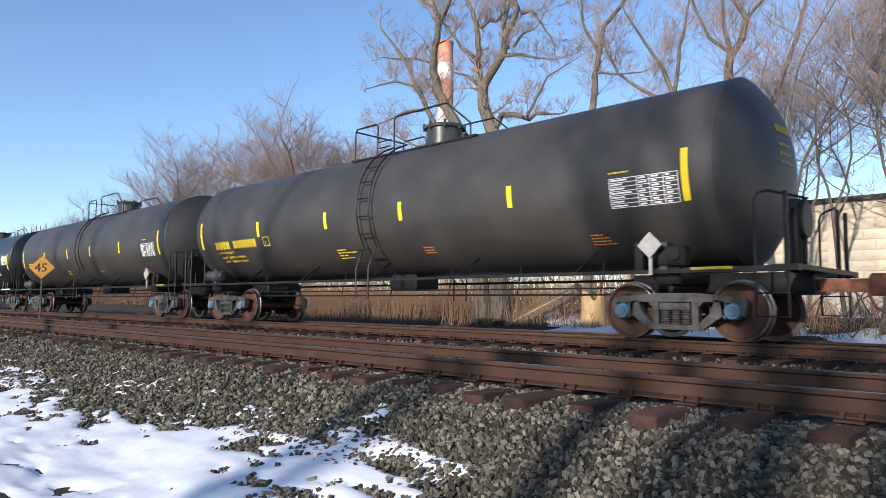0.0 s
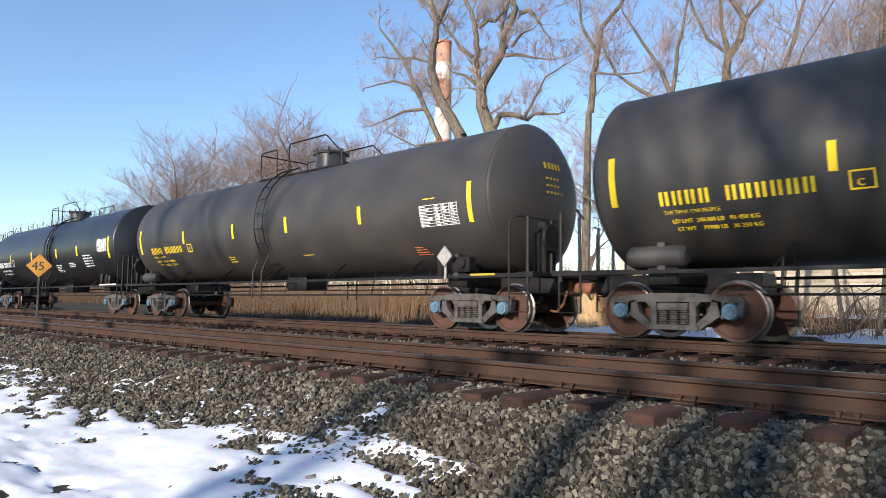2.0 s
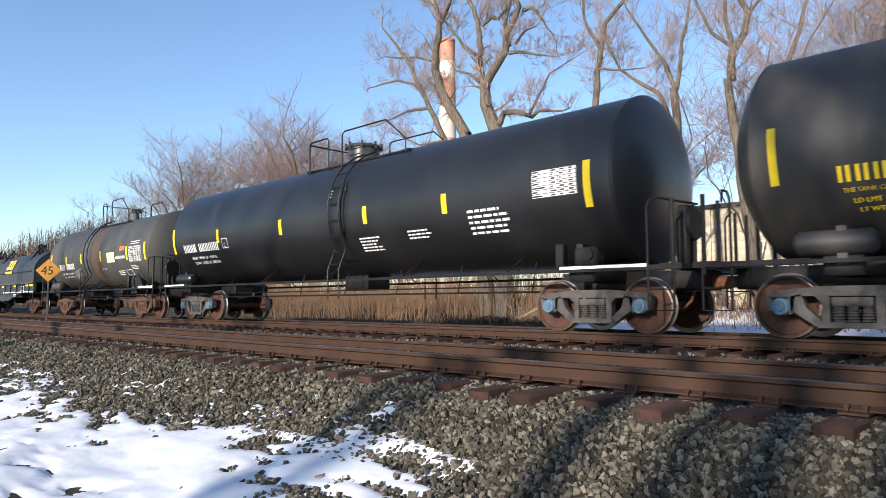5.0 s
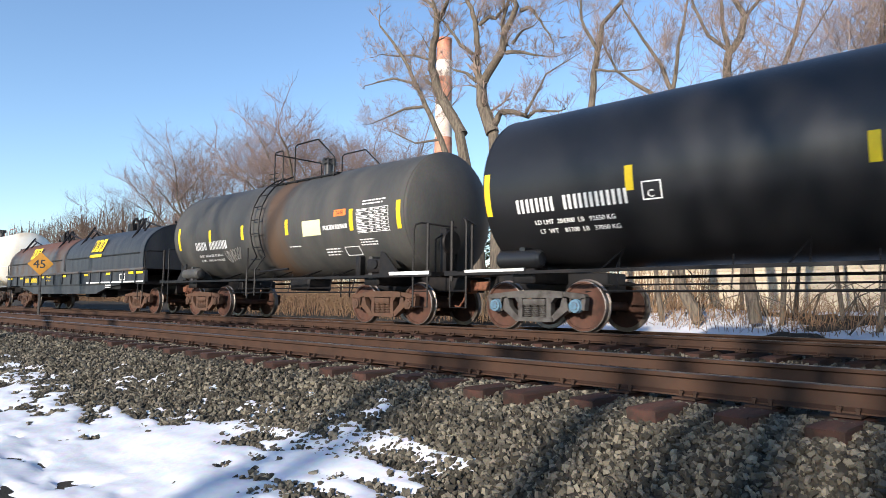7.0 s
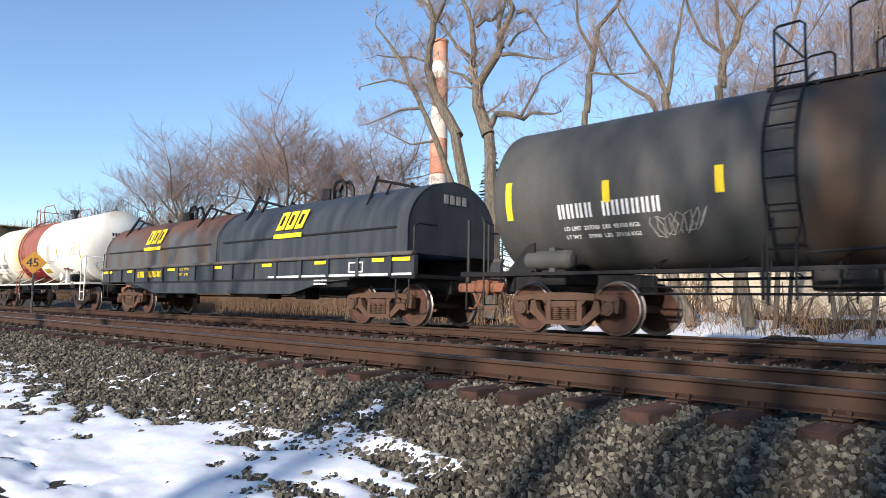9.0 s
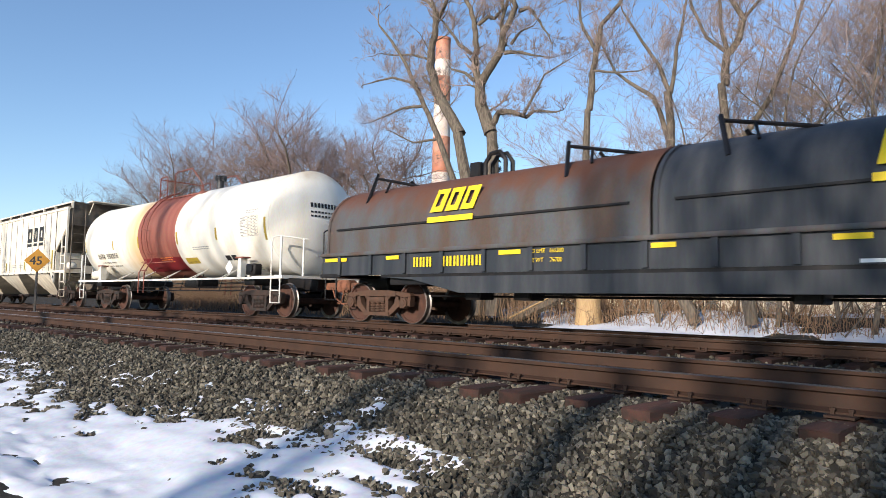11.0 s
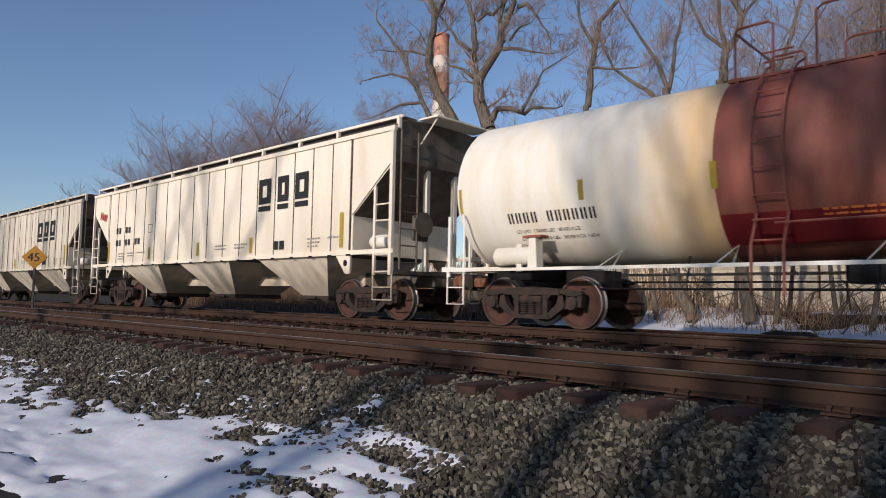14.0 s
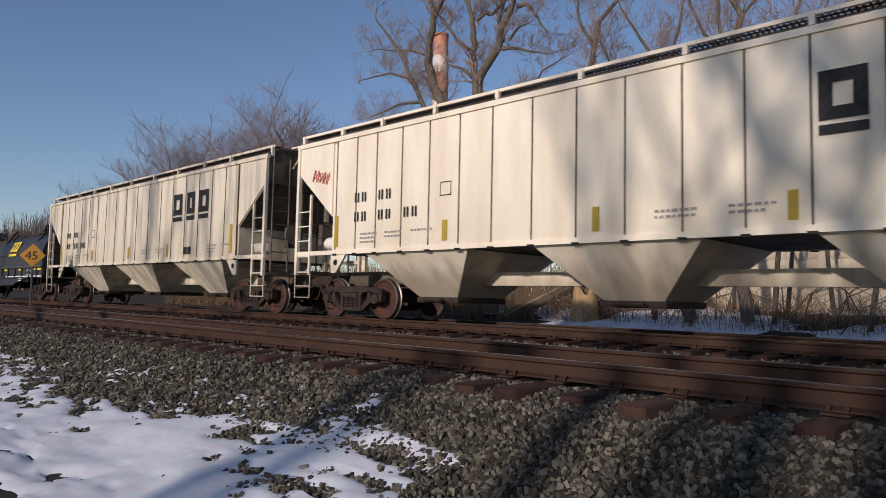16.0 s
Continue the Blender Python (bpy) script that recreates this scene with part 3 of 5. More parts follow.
# ---- marks on the sides of the cars ----
class Side:
    """A car's side towards the camera: flat at y, or the flank of a tank of radius r about height c."""

    def __init__(self, car, y=None, r=None, c=None):
        self.car, self.y, self.r, self.c = car, y, r, c

    def at(self, x, z, lift):
        if self.r is None:
            return (x, self.y - lift, z)
        r = self.r + lift
        a = (z - self.c) / self.r
        return (x, -r * math.cos(a), self.c + r * math.sin(a))

    def patch(self, geo, x0, x1, z0, z1, lift=0.004, slant=0.0):
        n = 1 if self.r is None else max(1, int((z1 - z0) / 0.03))
        rows = []
        for k in range(n + 1):
            z = z0 + (z1 - z0) * k / n
            d = slant * (z - z0)
            rows += [self.at(x0 + d, z, lift), self.at(x1 + d, z, lift)]
        return geo.add(rows, [(2 * k, 2 * k + 1, 2 * k + 3, 2 * k + 2) for k in range(n)])

    def stripe(self, x, z, w, h, m=YELLOW, name="reflective_strip"):
        part(name, self.patch(Geo(), x - w / 2, x + w / 2, z - h / 2, z + h / 2), m, self.car)

    def bars(self, x, z, counts, w, h, gap, m, name="marking", lift=0.004):
        """A pair of upright bars for each character, in groups."""
        for n in counts:
            for _ in range(n):
                g = Geo()
                self.patch(g, x, x + w * 0.34, z, z + h, lift)
                self.patch(g, x + w * 0.62, x + w * 0.96, z, z + h, lift)
                part(name, g, m, self.car)
                x += w + gap
            x += gap * 3.5

    def lines(self, x, z, rows, h, m, name="small_print", step=1.6):
        """Small print as rows of short bars."""
        g, r = Geo(), random.Random(int(x * 100 + z * 10))
        for k, width in enumerate(rows):
            a, zz = x, z - k * h * step
            while a < x + width:
                b = min(a + h * r.uniform(1.2, 3.2), x + width)
                self.patch(g, a, b, zz, zz + h * 0.72)
                a = b + h * 0.6
        tagged(part(name, g, m, self.car), kind="stuff")

    def text(self, x, z, body, size, m, squeeze=1.0, name="lettering", bold=0.0):
        v, f = letters(body, size)
        g = Geo()
        g.add([self.at(x + a * squeeze, z + b, 0.005) for a, b in v], f)
        if bold:
            g.add([self.at(x + a * squeeze + bold, z + b + bold * 0.4, 0.0055) for a, b in v], f)
        tagged(part(name, g, m, self.car), kind="stuff")

    def outline(self, x0, x1, z0, z1, t, m, name="stencil_box"):
        g = Geo()
        for a, b, c, d in ((x0, x1, z0, z0 + t), (x0, x1, z1 - t, z1), (x0, x0 + t, z0, z1), (x1 - t, x1, z0, z1)):
            self.patch(g, a, b, c, d)
        part(name, g, m, self.car)

    def table(self, x0, x1, z0, z1, m, ground=None):
        if ground:
            part("data_panel", self.patch(Geo(), x0, x1, z0, z1, 0.003), ground, self.car)
        g, r = Geo(), random.Random(int(x0 * 10))
        t, n = 0.011, 7
        for k in range(n + 1):
            z = z0 + (z1 - z0 - t) * k / n
            self.patch(g, x0, x1, z, z + t, 0.008)
        for q in (0, 0.42, 0.6, 0.8, 1):
            self.patch(g, x0 + (x1 - x0 - t) * q, x0 + (x1 - x0 - t) * q + t, z0, z1, 0.008)
        for k in range(n):
            z = z0 + (z1 - z0) * (k + 0.32) / n
            for q0, q1 in ((0.02, 0.4), (0.44, 0.58), (0.63, 0.77), (0.83, 0.96)):
                b = q0 + (q1 - q0) * r.uniform(0.3, 0.9)
                self.patch(g, x0 + (x1 - x0) * q0, x0 + (x1 - x0) * b, z, z + (z1 - z0) / n * 0.38, 0.008)
        tagged(part("data_table", g, m, self.car), kind="stuff")


def hoop(car, pts, m, r=0.018, name="grab_rail"):
    part(name, Geo().tube(pts, r, 6), m, car)


def car_base(name, label, group):
    return tagged(new(name), label, "railway car", group)


# ---- tank cars ----
def tank_car(label, truck_half, truck_key, cyl, radius, c, paint, metal, front=None, rear=None, ladder=-1.0, dome=0.0, sill_z=1.02, end=8.9, bands=(), deck=(-1.32, 2.47), guard=0.8, top_metal=None, dome_r=0.45, tail=0.0, head=0.56):
    car = car_base("tank_car", label, "freight train")
    top_metal = top_metal or metal
    dome_end = [(head * (1 - q ** 2.3) + (0.03 if q < 0.99 else 0.0), radius * q) for q in (0.01, 0.15, 0.3, 0.45, 0.6, 0.72, 0.82, 0.9, 0.96, 0.985)] + [(0.0, radius)]
    prof, right = [(-cyl - tail - d, r) for d, r in dome_end], [(cyl + d, r) for d, r in dome_end[::-1]]
    cuts = sorted({-cyl - tail, cyl, *[b[0] for b in bands], *[b[1] for b in bands]})
    g, mats = Geo(), [paint]
    g.lathe(prof, "x", 64, (0, 0, c), cap=False)
    for a, b in zip(cuts, cuts[1:]):
        g.slot = 0
        for x0, x1, m in bands:
            if x0 <= a and b <= x1:
                if m not in mats:
                    mats.append(m)
                g.slot = mats.index(m)
        n = max(1, int((b - a) / 1.2))
        g.lathe([(a + (b - a) * k / n, radius) for k in range(n + 1)], "x", 64, (0, 0, c), cap=False)
    g.slot = 0
    g.lathe(right, "x", 64, (0, 0, c), cap=False)
    for s in (prof[0], right[-1]):
        g.lathe([(s[0], s[1]), (s[0] * 1.0005, 0.001)], "x", 64, (0, 0, c), cap=False)
    part("tank", g, mats, car)
    # weld bands of the shell
    for x in (-cyl - tail, cyl):
        part("head_seam", Geo().lathe([(x - 0.025, radius - 0.01), (x - 0.015, radius + 0.006), (x + 0.015, radius + 0.006), (x + 0.025, radius - 0.01)], "x", 64, (0, 0, c), cap=False), paint, car)
    for s in (-1, 1):
        add_truck(car, truck_half * s, truck_key)
        g = Geo()
        a, b = truck_half - 1.1, end - 0.15
        x0, x1 = (a, b) if s > 0 else (-b, -a)
        g.box(x0, x1, -0.32, 0.32, 0.72, 1.06, 0.02)
        g.box(truck_half * s - 0.25, truck_half * s + 0.25, -1.4, 1.4, 0.86, 1.12, 0.03)
        part("stub_sill", g, FRAME, car)
        for y in (-1, 1):
            xx = truck_half * s
            g = Geo()
            g.slab([(y * 1.42, 1.0), (y * 1.42, 1.5), (y * 1.2, 1.5), (y * 0.5, 1.0)][::y], xx - 0.06, xx + 0.06)
            part("saddle", g, metal if metal is not FRAME else paint, car)
        # end deck
        g = Geo()
        d0, d1 = truck_half + 0.35, end
        x0, x1 = (d0, d1) if s > 0 else (-d1, -d0)
        for y in (-1, 1):
            g.box(x0, x1, min(y * 1.53, y * 1.33), max(y * 1.53, y * 1.33), sill_z, sill_z + 0.075)
        xa = end - 0.35
        g.box(*(sorted((xa * s, end * s))), -1.53, 1.53, sill_z + 0.02, sill_z + 0.09)
        part("end_platform", g, metal, car)
        for y in (-1.5, 1.5):
            xe = (end - 0.55) * s
            hoop(car, [(xe, y, sill_z - 0.62), (xe, y, 2.0), (xe + 0.04 * s, y * 0.99, 2.1), (xe + 0.14 * s, y * 0.94, 2.14), ((end - 0.1) * s, y * 0.45, 2.08)], metal, 0.02)
            hoop(car, [((end - 0.1) * s, y * 0.55, sill_z), ((end - 0.1) * s, y * 0.55, 2.08)], metal, 0.03, "rail_post")
            hoop(car, [(xe + 0.4 * s, y * 0.985, sill_z - 0.1), (xe + 0.4 * s, y * 0.985, 2.1)], metal, 0.034, "rail_post")
            g = Geo()
            g.tube([(xe, y, sill_z), (xe, y, sill_z - 0.62), (xe + 0.42 * s, y, sill_z - 0.62), (xe + 0.42 * s, y, sill_z)], 0.018)
            g.tube([(xe, y, sill_z - 0.3), (xe + 0.42 * s, y, sill_z - 0.3)], 0.014)
            part("step", g, metal, car)
        coupler(car, (end - 0.2) * s, s)
        if s > 0 and metal is FRAME:
            g = Geo()
            g.box(end - 0.3, end - 0.12, -1.0, -0.7, sill_z, 2.05, 0.03)
            g.lathe([(end - 0.12, 0.25), (end - 0.08, 0.27), (end - 0.05, 0.25)], "x", 20, (0, -0.85, 1.75))
            g.tube([(end - 0.2, -0.6, sill_z), (end - 0.2, -0.55, 1.9)], 0.03, 6)
            g.tube([(end - 0.2, -1.2, sill_z), (end - 0.2, -1.2, 1.8), (end - 0.2, -0.9, 1.95)], 0.02, 6)
            part("hand_brake", g, FRAME if metal is FRAME else TRUCK_DARK, car)
    for y in (-1, 1):
        part("side_rail", Geo().box(-end + 0.6, end - 0.6, min(y * 1.5, y * 1.54), max(y * 1.5, y * 1.54), sill_z, sill_z + 0.055), metal, car)
        for x in np.linspace(-truck_half + 1.6, truck_half - 1.6, 5):
            g = Geo()
            g.tube([(x, y * 1.5, sill_z), (x + 0.16, y * math.sqrt(radius ** 2 - 1.49), c - 1.22), (x + 0.3, y * 1.5, sill_z)], 0.014, 5)
            part("rail_brace", g, metal, car)
    # ladder following the tank's flank, on both sides
    for y in (-1, 1):
        g = Geo()
        for dx in (-0.21, 0.21):
            pts = [(ladder + dx, y * 1.6, 0.62), (ladder + dx, y * 1.6, 1.3)]
            for k in range(9):
                a = radians(-32 + k * 13)
                pts.append((ladder + dx, y * (radius + 0.12) * math.cos(a), c + (radius + 0.12) * math.sin(a)))
            g.tube(pts, 0.021, 6)
        for k in range(10):
            a = radians(-50 + k * 14)
            yy, zz = (radius + 0.12) * math.cos(max(a, radians(-18))), c + (radius + 0.12) * math.sin(a)
            g.tube([(ladder - 0.21, y * max(yy, 1.0), zz), (ladder + 0.21, y * max(yy, 1.0), zz)], 0.015, 5)
        part("ladder", g, top_metal, car)
    # manway and its deck with guard rails
    top = c + radius
    g = Geo()
    g.lathe([(top - 0.12, dome_r - 0.03), (top + 0.36, dome_r - 0.03), (top + 0.36, dome_r + 0.02), (top + 0.41, dome_r + 0.03), (top + 0.44, dome_r - 0.01), (top + 0.47, 0.2)], "z", 28, (dome, 0, 0))
    lid = part("manway", g, DARK_METAL_LID, car)
    for k in range(8):
        a = math.tau * k / 8
        g = Geo()
        g.lathe([(top + 0.32, 0.035), (top + 0.5, 0.03)], "z", 6, (dome + math.cos(a) * (dome_r + 0.02), math.sin(a) * (dome_r + 0.02), 0))
        part("bolt", g, DARK_METAL_LID, lid)
    lo, hi = deck
    deck_frame = part("walkway", Geo().box(lo - 0.12, lo + 0.12, -0.8, 0.8, top - 0.2, top - 0.15), top_metal, car)
    part("end_plate", Geo().box(hi - 0.12, hi + 0.12, -0.8, 0.8, top - 0.2, top - 0.15), top_metal, deck_frame)
    for y in (-1, 1):
        for yy in (0.78, 0.68, 0.58):
            part("slat", Geo().box(lo + 0.12, hi - 0.12, *sorted((y * yy, y * (yy - 0.07))), top - 0.2, top - 0.16), top_metal, deck_frame)
    for x in np.linspace(lo, hi - 0.05, 6):
        part("cross_bar", Geo().box(x, x + 0.05, -0.8, 0.8, top - 0.24, top - 0.2), top_metal, deck_frame)
    z0, z1 = top - 0.22, top - 0.2 + guard
    mid = lo + (hi - lo) * 0.4
    for y in (-0.8, 0.8):
        hoop(car, [(lo, y, z0), (lo, y, z1 - 0.06), (lo + 0.06, y, z1 - 0.01), (mid - 0.75, y, z1), (mid - 0.68, y, z1 - 0.06), (mid - 0.68, y, z0)], top_metal, 0.02, "guard_rail")
        hoop(car, [(mid - 0.1, y, z0), (mid - 0.1, y, z1), (mid, y, z1 + 0.06), (hi - 0.7, y, z1 + 0.06), (hi, y, z1 - 0.5), (hi, y, z0)], top_metal, 0.02, "guard_rail")
    hoop(car, [(lo, -0.8, z1 - 0.06), (lo, 0.8, z1 - 0.06)], top_metal, 0.02, "guard_rail")
    # brake gear and outlet below
    g = Geo()
    g.box(-0.45, 0.45, -0.4, 0.4, c - radius - 0.3, c - radius + 0.1, 0.05)
    part("bottom_outlet", g, FRAME, car)
    g = Geo()
    g.tube([(-truck_half + 0.9, -0.75, 0.72), (truck_half - 0.9, -0.75, 0.72)], 0.022)
    g.tube([(-truck_half + 0.9, -0.45, 0.84), (truck_half - 0.9, -0.45, 0.84)], 0.018)
    for x in np.linspace(-truck_half + 1.5, truck_half - 1.5, 7):
        g.tube([(x, -0.75, 0.7), (x, -0.6, c - radius + 0.14)], 0.014, 5)
    part("brake_rod", g, FRAME, car)
    g = Geo()
    x = -truck_half - 0.1
    g.lathe([(x - 0.5, 0.02), (x - 0.48, 0.12), (x - 0.42, 0.17), (x + 0.42, 0.17), (x + 0.48, 0.12), (x + 0.5, 0.02)], "x", 18, (0, -1.33, sill_z + 0.27))
    part("air_reservoir", g, metal if metal is not FRAME else paint, car)
    g = Geo()
    x = truck_half - 0.4
    g.box(x - 0.06, x + 0.1, -1.48, -1.3, sill_z + 0.05, sill_z + 0.5, 0.02)
    g.box(x + 0.3, x + 0.75, -1.46, -1.2, sill_z + 0.12, sill_z + 0.42, 0.04)
    g.lathe([(-1.5, 0.1), (-1.2, 0.1)], "y", 12, (x + 0.6, 0, sill_z + 0.3))
    part("brake_valve", g, FRAME, car)
    side = Side(car, None, radius, c)
    return car, side


def placard(car, x, z, m=GREY_MARK, s=0.2):
    g = Geo()
    g.prism([(x - s, z), (x, z - s), (x + s, z), (x, z + s)], -1.63, -1.6)
    g.box(x - 0.025, x + 0.025, -1.6, -1.57, z - 0.45, z)
    part("placard_holder", g, m, car, "diamond placard holder")


def head_print(car, x0, radius, c, rows, m, y0=-0.35, pitch=0.11, head=0.56):
    """Rows of small bars laid on the domed head at the car's right end."""
    g = Geo()
    for n, z, h in rows:
        for k in range(n):
            quad = []
            for dy, dz in ((0, 0), (0.07, 0), (0.07, h), (0, h)):
                y, zz = y0 + pitch * k + dy, z + dz
                q = math.hypot(y, zz - c) / radius
                quad.append((x0 + head * (1 - q ** 2.3) + 0.012, y, zz))
            g.add(quad, [(0, 1, 2, 3)])
    tagged(part("end_marking", g, m, car), kind="stuff")


def yellow_lettered(car, side, full):
    for x, h in ((7.37, 0.8), (4.05, 0.4), (1.1, 0.4), (-1.55, 0.4), (-4.57, 0.4), (-7.75, 0.8)):
        side.stripe(x, 2.49, 0.11, h)
    side.bars(-6.98, 2.04, (4, 6), 0.15, 0.22, 0.055, YELLOW, "reporting_mark")
    side.text(-6.95, 1.9, "THE TANK CAR PEOPLE", 0.085, YELLOW, 0.95)
    side.text(-6.85, 1.74, "LD LMT  206100 LB   93 450 KG", 0.1, YELLOW, 0.95, bold=0.006)
    side.text(-6.8, 1.6, "LT WT    79900 LB   36 250 KG", 0.1, YELLOW, 0.95, bold=0.006)
    side.outline(-4.4, -4.1, 2.02, 2.28, 0.025, YELLOW)
    side.text(-4.32, 2.07, "C", 0.13, YELLOW, bold=0.006)
    side.lines(-2.15 if not full else -1.4, 1.72, (0.35, 0.7, 0.3, 0.5) if full else (0.35, 0.3, 0.35), 0.04, YELLOW, step=2.0)
    side.lines(1.5, 1.62, (0.3, 0.28, 0.3) if full else (0.4,), 0.035, ORANGE if full else YELLOW, step=2.0)
    side.lines(5.55, 1.62, (0.25, 0.35, 0.35, 0.45), 0.03, ORANGE, step=2.2)
    side.table(6.1, 7.27, 2.08, 2.56, WHITE_MARK) if full else side.table(6.0, 7.05, 2.08, 2.52, WHITE_MARK)
    side.lines(6.1, 2.64, (0.35,), 0.03, YELLOW)
    part("safety_strip", Geo().box(7.45, 8.05, -1.545, -1.54, 1.06, 1.1), DULL_YELLOW, car)
    placard(car, 6.85, 1.45)
    head_print(car, 7.81, 1.52, 2.68, ((5, 3.2, 0.13), (4, 2.98, 0.05), (4, 2.84, 0.05), (5, 2.7, 0.05)), DULL_YELLOW)


CARS = []
car1, side1 = tank_car("dull black tank car with yellow markings and central ladder", 6.97, "grey", 7.78, 1.52, 2.68, BLACK, FRAME, ladder=0.0, dome=0.94, tail=0.25)
yellow_lettered(car1, side1, True)
CARS.append((car1, 43.0))
car2, side2 = tank_car("dull black tank car with yellow markings and pale scuffs", 6.97, "grey", 7.78, 1.52, 2.68, BLACK, FRAME, ladder=0.0, dome=0.94, tail=0.25)
yellow_lettered(car2, side2, False)
for x in (-3.0, 2.2, 4.5):
    g = Geo()
    side2.patch(g, x, x + 0.016, 1.9, 2.9, 0.003, 0.05)
    part("scuff", g, SCUFF, car2)
CARS.append((car2, 24.8))

car3, side3 = tank_car("glossy black tank car with white markings and yellow strips", 7.32, "grey", 7.95, 1.52, 2.68, BLACK_GLOSS, FRAME, ladder=0.68, dome=-0.2, end=9.15, deck=(-1.5, 2.3), tail=0.2, head=0.36)
for x, h in ((7.54, 0.8), (4.21, 0.4), (1.7, 0.4), (-1.78, 0.4), (-5.15, 0.4), (-8.08, 0.8)):
    side3.stripe(x, 2.5, 0.14, h)
side3.bars(-7.42, 2.1, (4, 6), 0.165, 0.25, 0.045, WHITE_MARK, "reporting_mark")
side3.text(-7.1, 1.86, "LD LMT  204300  LB   92650 KG", 0.125, WHITE_MARK, 0.95, bold=0.006)
side3.text(-7.05, 1.68, "LT  WT    81700  LB   37050 KG", 0.125, WHITE_MARK, 0.95, bold=0.006)
side3.outline(-4.95, -4.62, 2.12, 2.42, 0.022, WHITE_MARK)
side3.text(-4.87, 2.16, "C", 0.17, WHITE_MARK, bold=0.006)
side3.lines(0.3, 3.2, (0.6, 0.5, 0.4), 0.05, WHITE_MARK)
side3.lines(1.35, 1.95, (0.7, 0.6, 0.5, 0.7, 0.7), 0.05, WHITE_MARK)
side3.lines(3.0, 2.0, (0.6, 0.7, 0.6), 0.05, WHITE_MARK)
side3.lines(4.8, 2.25, (0.8, 1.0, 1.0, 0.9, 0.9), 0.07, WHITE_MARK)
side3.table(6.4, 7.35, 2.35, 2.85, DARK_MARK, WHITE_MARK)
part("safety_strip", Geo().box(-8.6, -7.2, -1.545, -1.54, 1.07, 1.12), WHITE_MARK, car3)
part("safety_strip", Geo().box(7.0, 8.6, -1.545, -1.54, 1.07, 1.12), WHITE_MARK, car3)
g = Geo()
side3.patch(g, 0.5, 0.86, 2.1, 3.4, 0.05), side3.patch(g, 0.38, 0.44, 2.2, 3.3, 0.06), side3.patch(g, 0.92, 0.98, 2.2, 3.3, 0.06)
part("rub_plate", g, BLACK_GLOSS, car3)
CARS.append((car3, 6.57))

car4, side4 = tank_car("weathered grey-black sulphur tank car with brown stained band", 4.24, "rust", 5.27, 1.42, 2.5, GREY_TANK, FRAME, ladder=-0.5, dome=0.7, end=6.25, deck=(-0.75, 2.0), guard=0.95, dome_r=0.15, tail=0.25, head=0.48)
for x, h in ((5.12, 0.62), (3.5, 0.5), (0.85, 0.4), (-1.35, 0.4), (-3.2, 0.36), (-5.2, 0.7)):
    side4.stripe(x, 2.38, 0.13, h)
side4.bars(-4.15, 1.98, (4, 6), 0.13, 0.25, 0.045, WHITE_MARK, "reporting_mark")
side4.text(-4.1, 1.76, "LD LMT  203200  LBS  92150 KGS", 0.105, WHITE_MARK, 0.95, bold=0.005)
side4.text(-4.1, 1.6, "LT WT     59900  LBS  27156 KGS", 0.105, WHITE_MARK, 0.95, bold=0.005)
g = Geo()
side4.patch(g, 1.55, 2.3, 2.1, 2.48)
part("sticker", g, PALE_YELLOW, car4)
side4.text(2.4, 2.2, "MOLTEN SULPHUR", 0.155, WHITE_MARK, 0.72, bold=0.012)
g = Geo()
side4.patch(g, 2.85, 3.3, 2.5, 2.66)
part("placard", g, ORANGE, car4)
side4.text(2.92, 2.525, "2448", 0.15, DARK_MARK, 0.95)
side4.table(3.7, 4.8, 2.05, 2.6, WHITE_MARK)
side4.lines(3.9, 2.76, (0.8, 0.7), 0.045, WHITE_MARK)
side4.lines(3.7, 1.88, (0.5, 0.6, 0.6), 0.04, WHITE_MARK)
side4.lines(2.3, 1.7, (0.6, 0.6, 0.5), 0.05, WHITE_MARK)
side4.outline(3.05, 3.6, 1.5, 1.75, 0.02, WHITE_MARK)
side4.lines(0.85, 1.85, (0.5,), 0.03, WHITE_MARK)
rs4 = random.Random(4)
for k in range(7):  # sprayed scrawl
    pts = [side4.at(-2.4 + k * 0.12 + 0.12 * math.sin(q * 1.1 + k), 1.7 + 0.2 * math.cos(q * 1.3 + k * 0.7) + 0.02 * k, 0.006) for q in range(6)]
    part("spray_scrawl", Geo().tube(pts, 0.009, 4), GREY_MARK, car4)
for s in (-1, 1):  # black saddle gussets at the ends
    part("saddle_gusset", Geo().prism([(4.55 * s, 1.05), (5.25 * s, 1.05), (4.75 * s, 1.55), (4.6 * s, 1.6)][::s], -1.44, -1.4), FRAME, car4)
part("safety_strip", Geo().box(5.0, 6.2, -1.545, -1.54, 1.06, 1.13), WHITE_MARK, car4)
hoop(car4, [(-0.64, -1.62, 0.55), (-0.64, -1.62, 1.9)], FRAME, 0.02)
hoop(car4, [(-0.2, -1.5, 1.25), (1.1, -1.48, 1.3)], FRAME, 0.03, "handrail")
CARS.append((car4, -9.2))

car6, side6 = tank_car("white tank car with maroon centre band and rust stains", 5.4, "dark", 6.36, 1.48, 2.6, WHITE_TANK, WHITE_TANK, ladder=-1.1, dome=1.0, end=7.2, bands=((-6.84, -1.87, CREAM_STAIN), (-1.87, 0.97, MAROON)), deck=(-1.78, 1.3), guard=0.82, top_metal=MAROON, dome_r=0.15, tail=0.48, head=0.48)
for x, h in ((6.2, 0.62), (3.57, 0.36), (1.07, 0.4), (-1.87, 0.4), (-4.1, 0.34), (-6.8, 0.5)):
    side6.stripe(x, 2.36, 0.1, h, DULL_YELLOW)
side6.bars(-5.7, 1.86, (4, 6), 0.12, 0.2, 0.05, DARK_MARK, "reporting_mark")
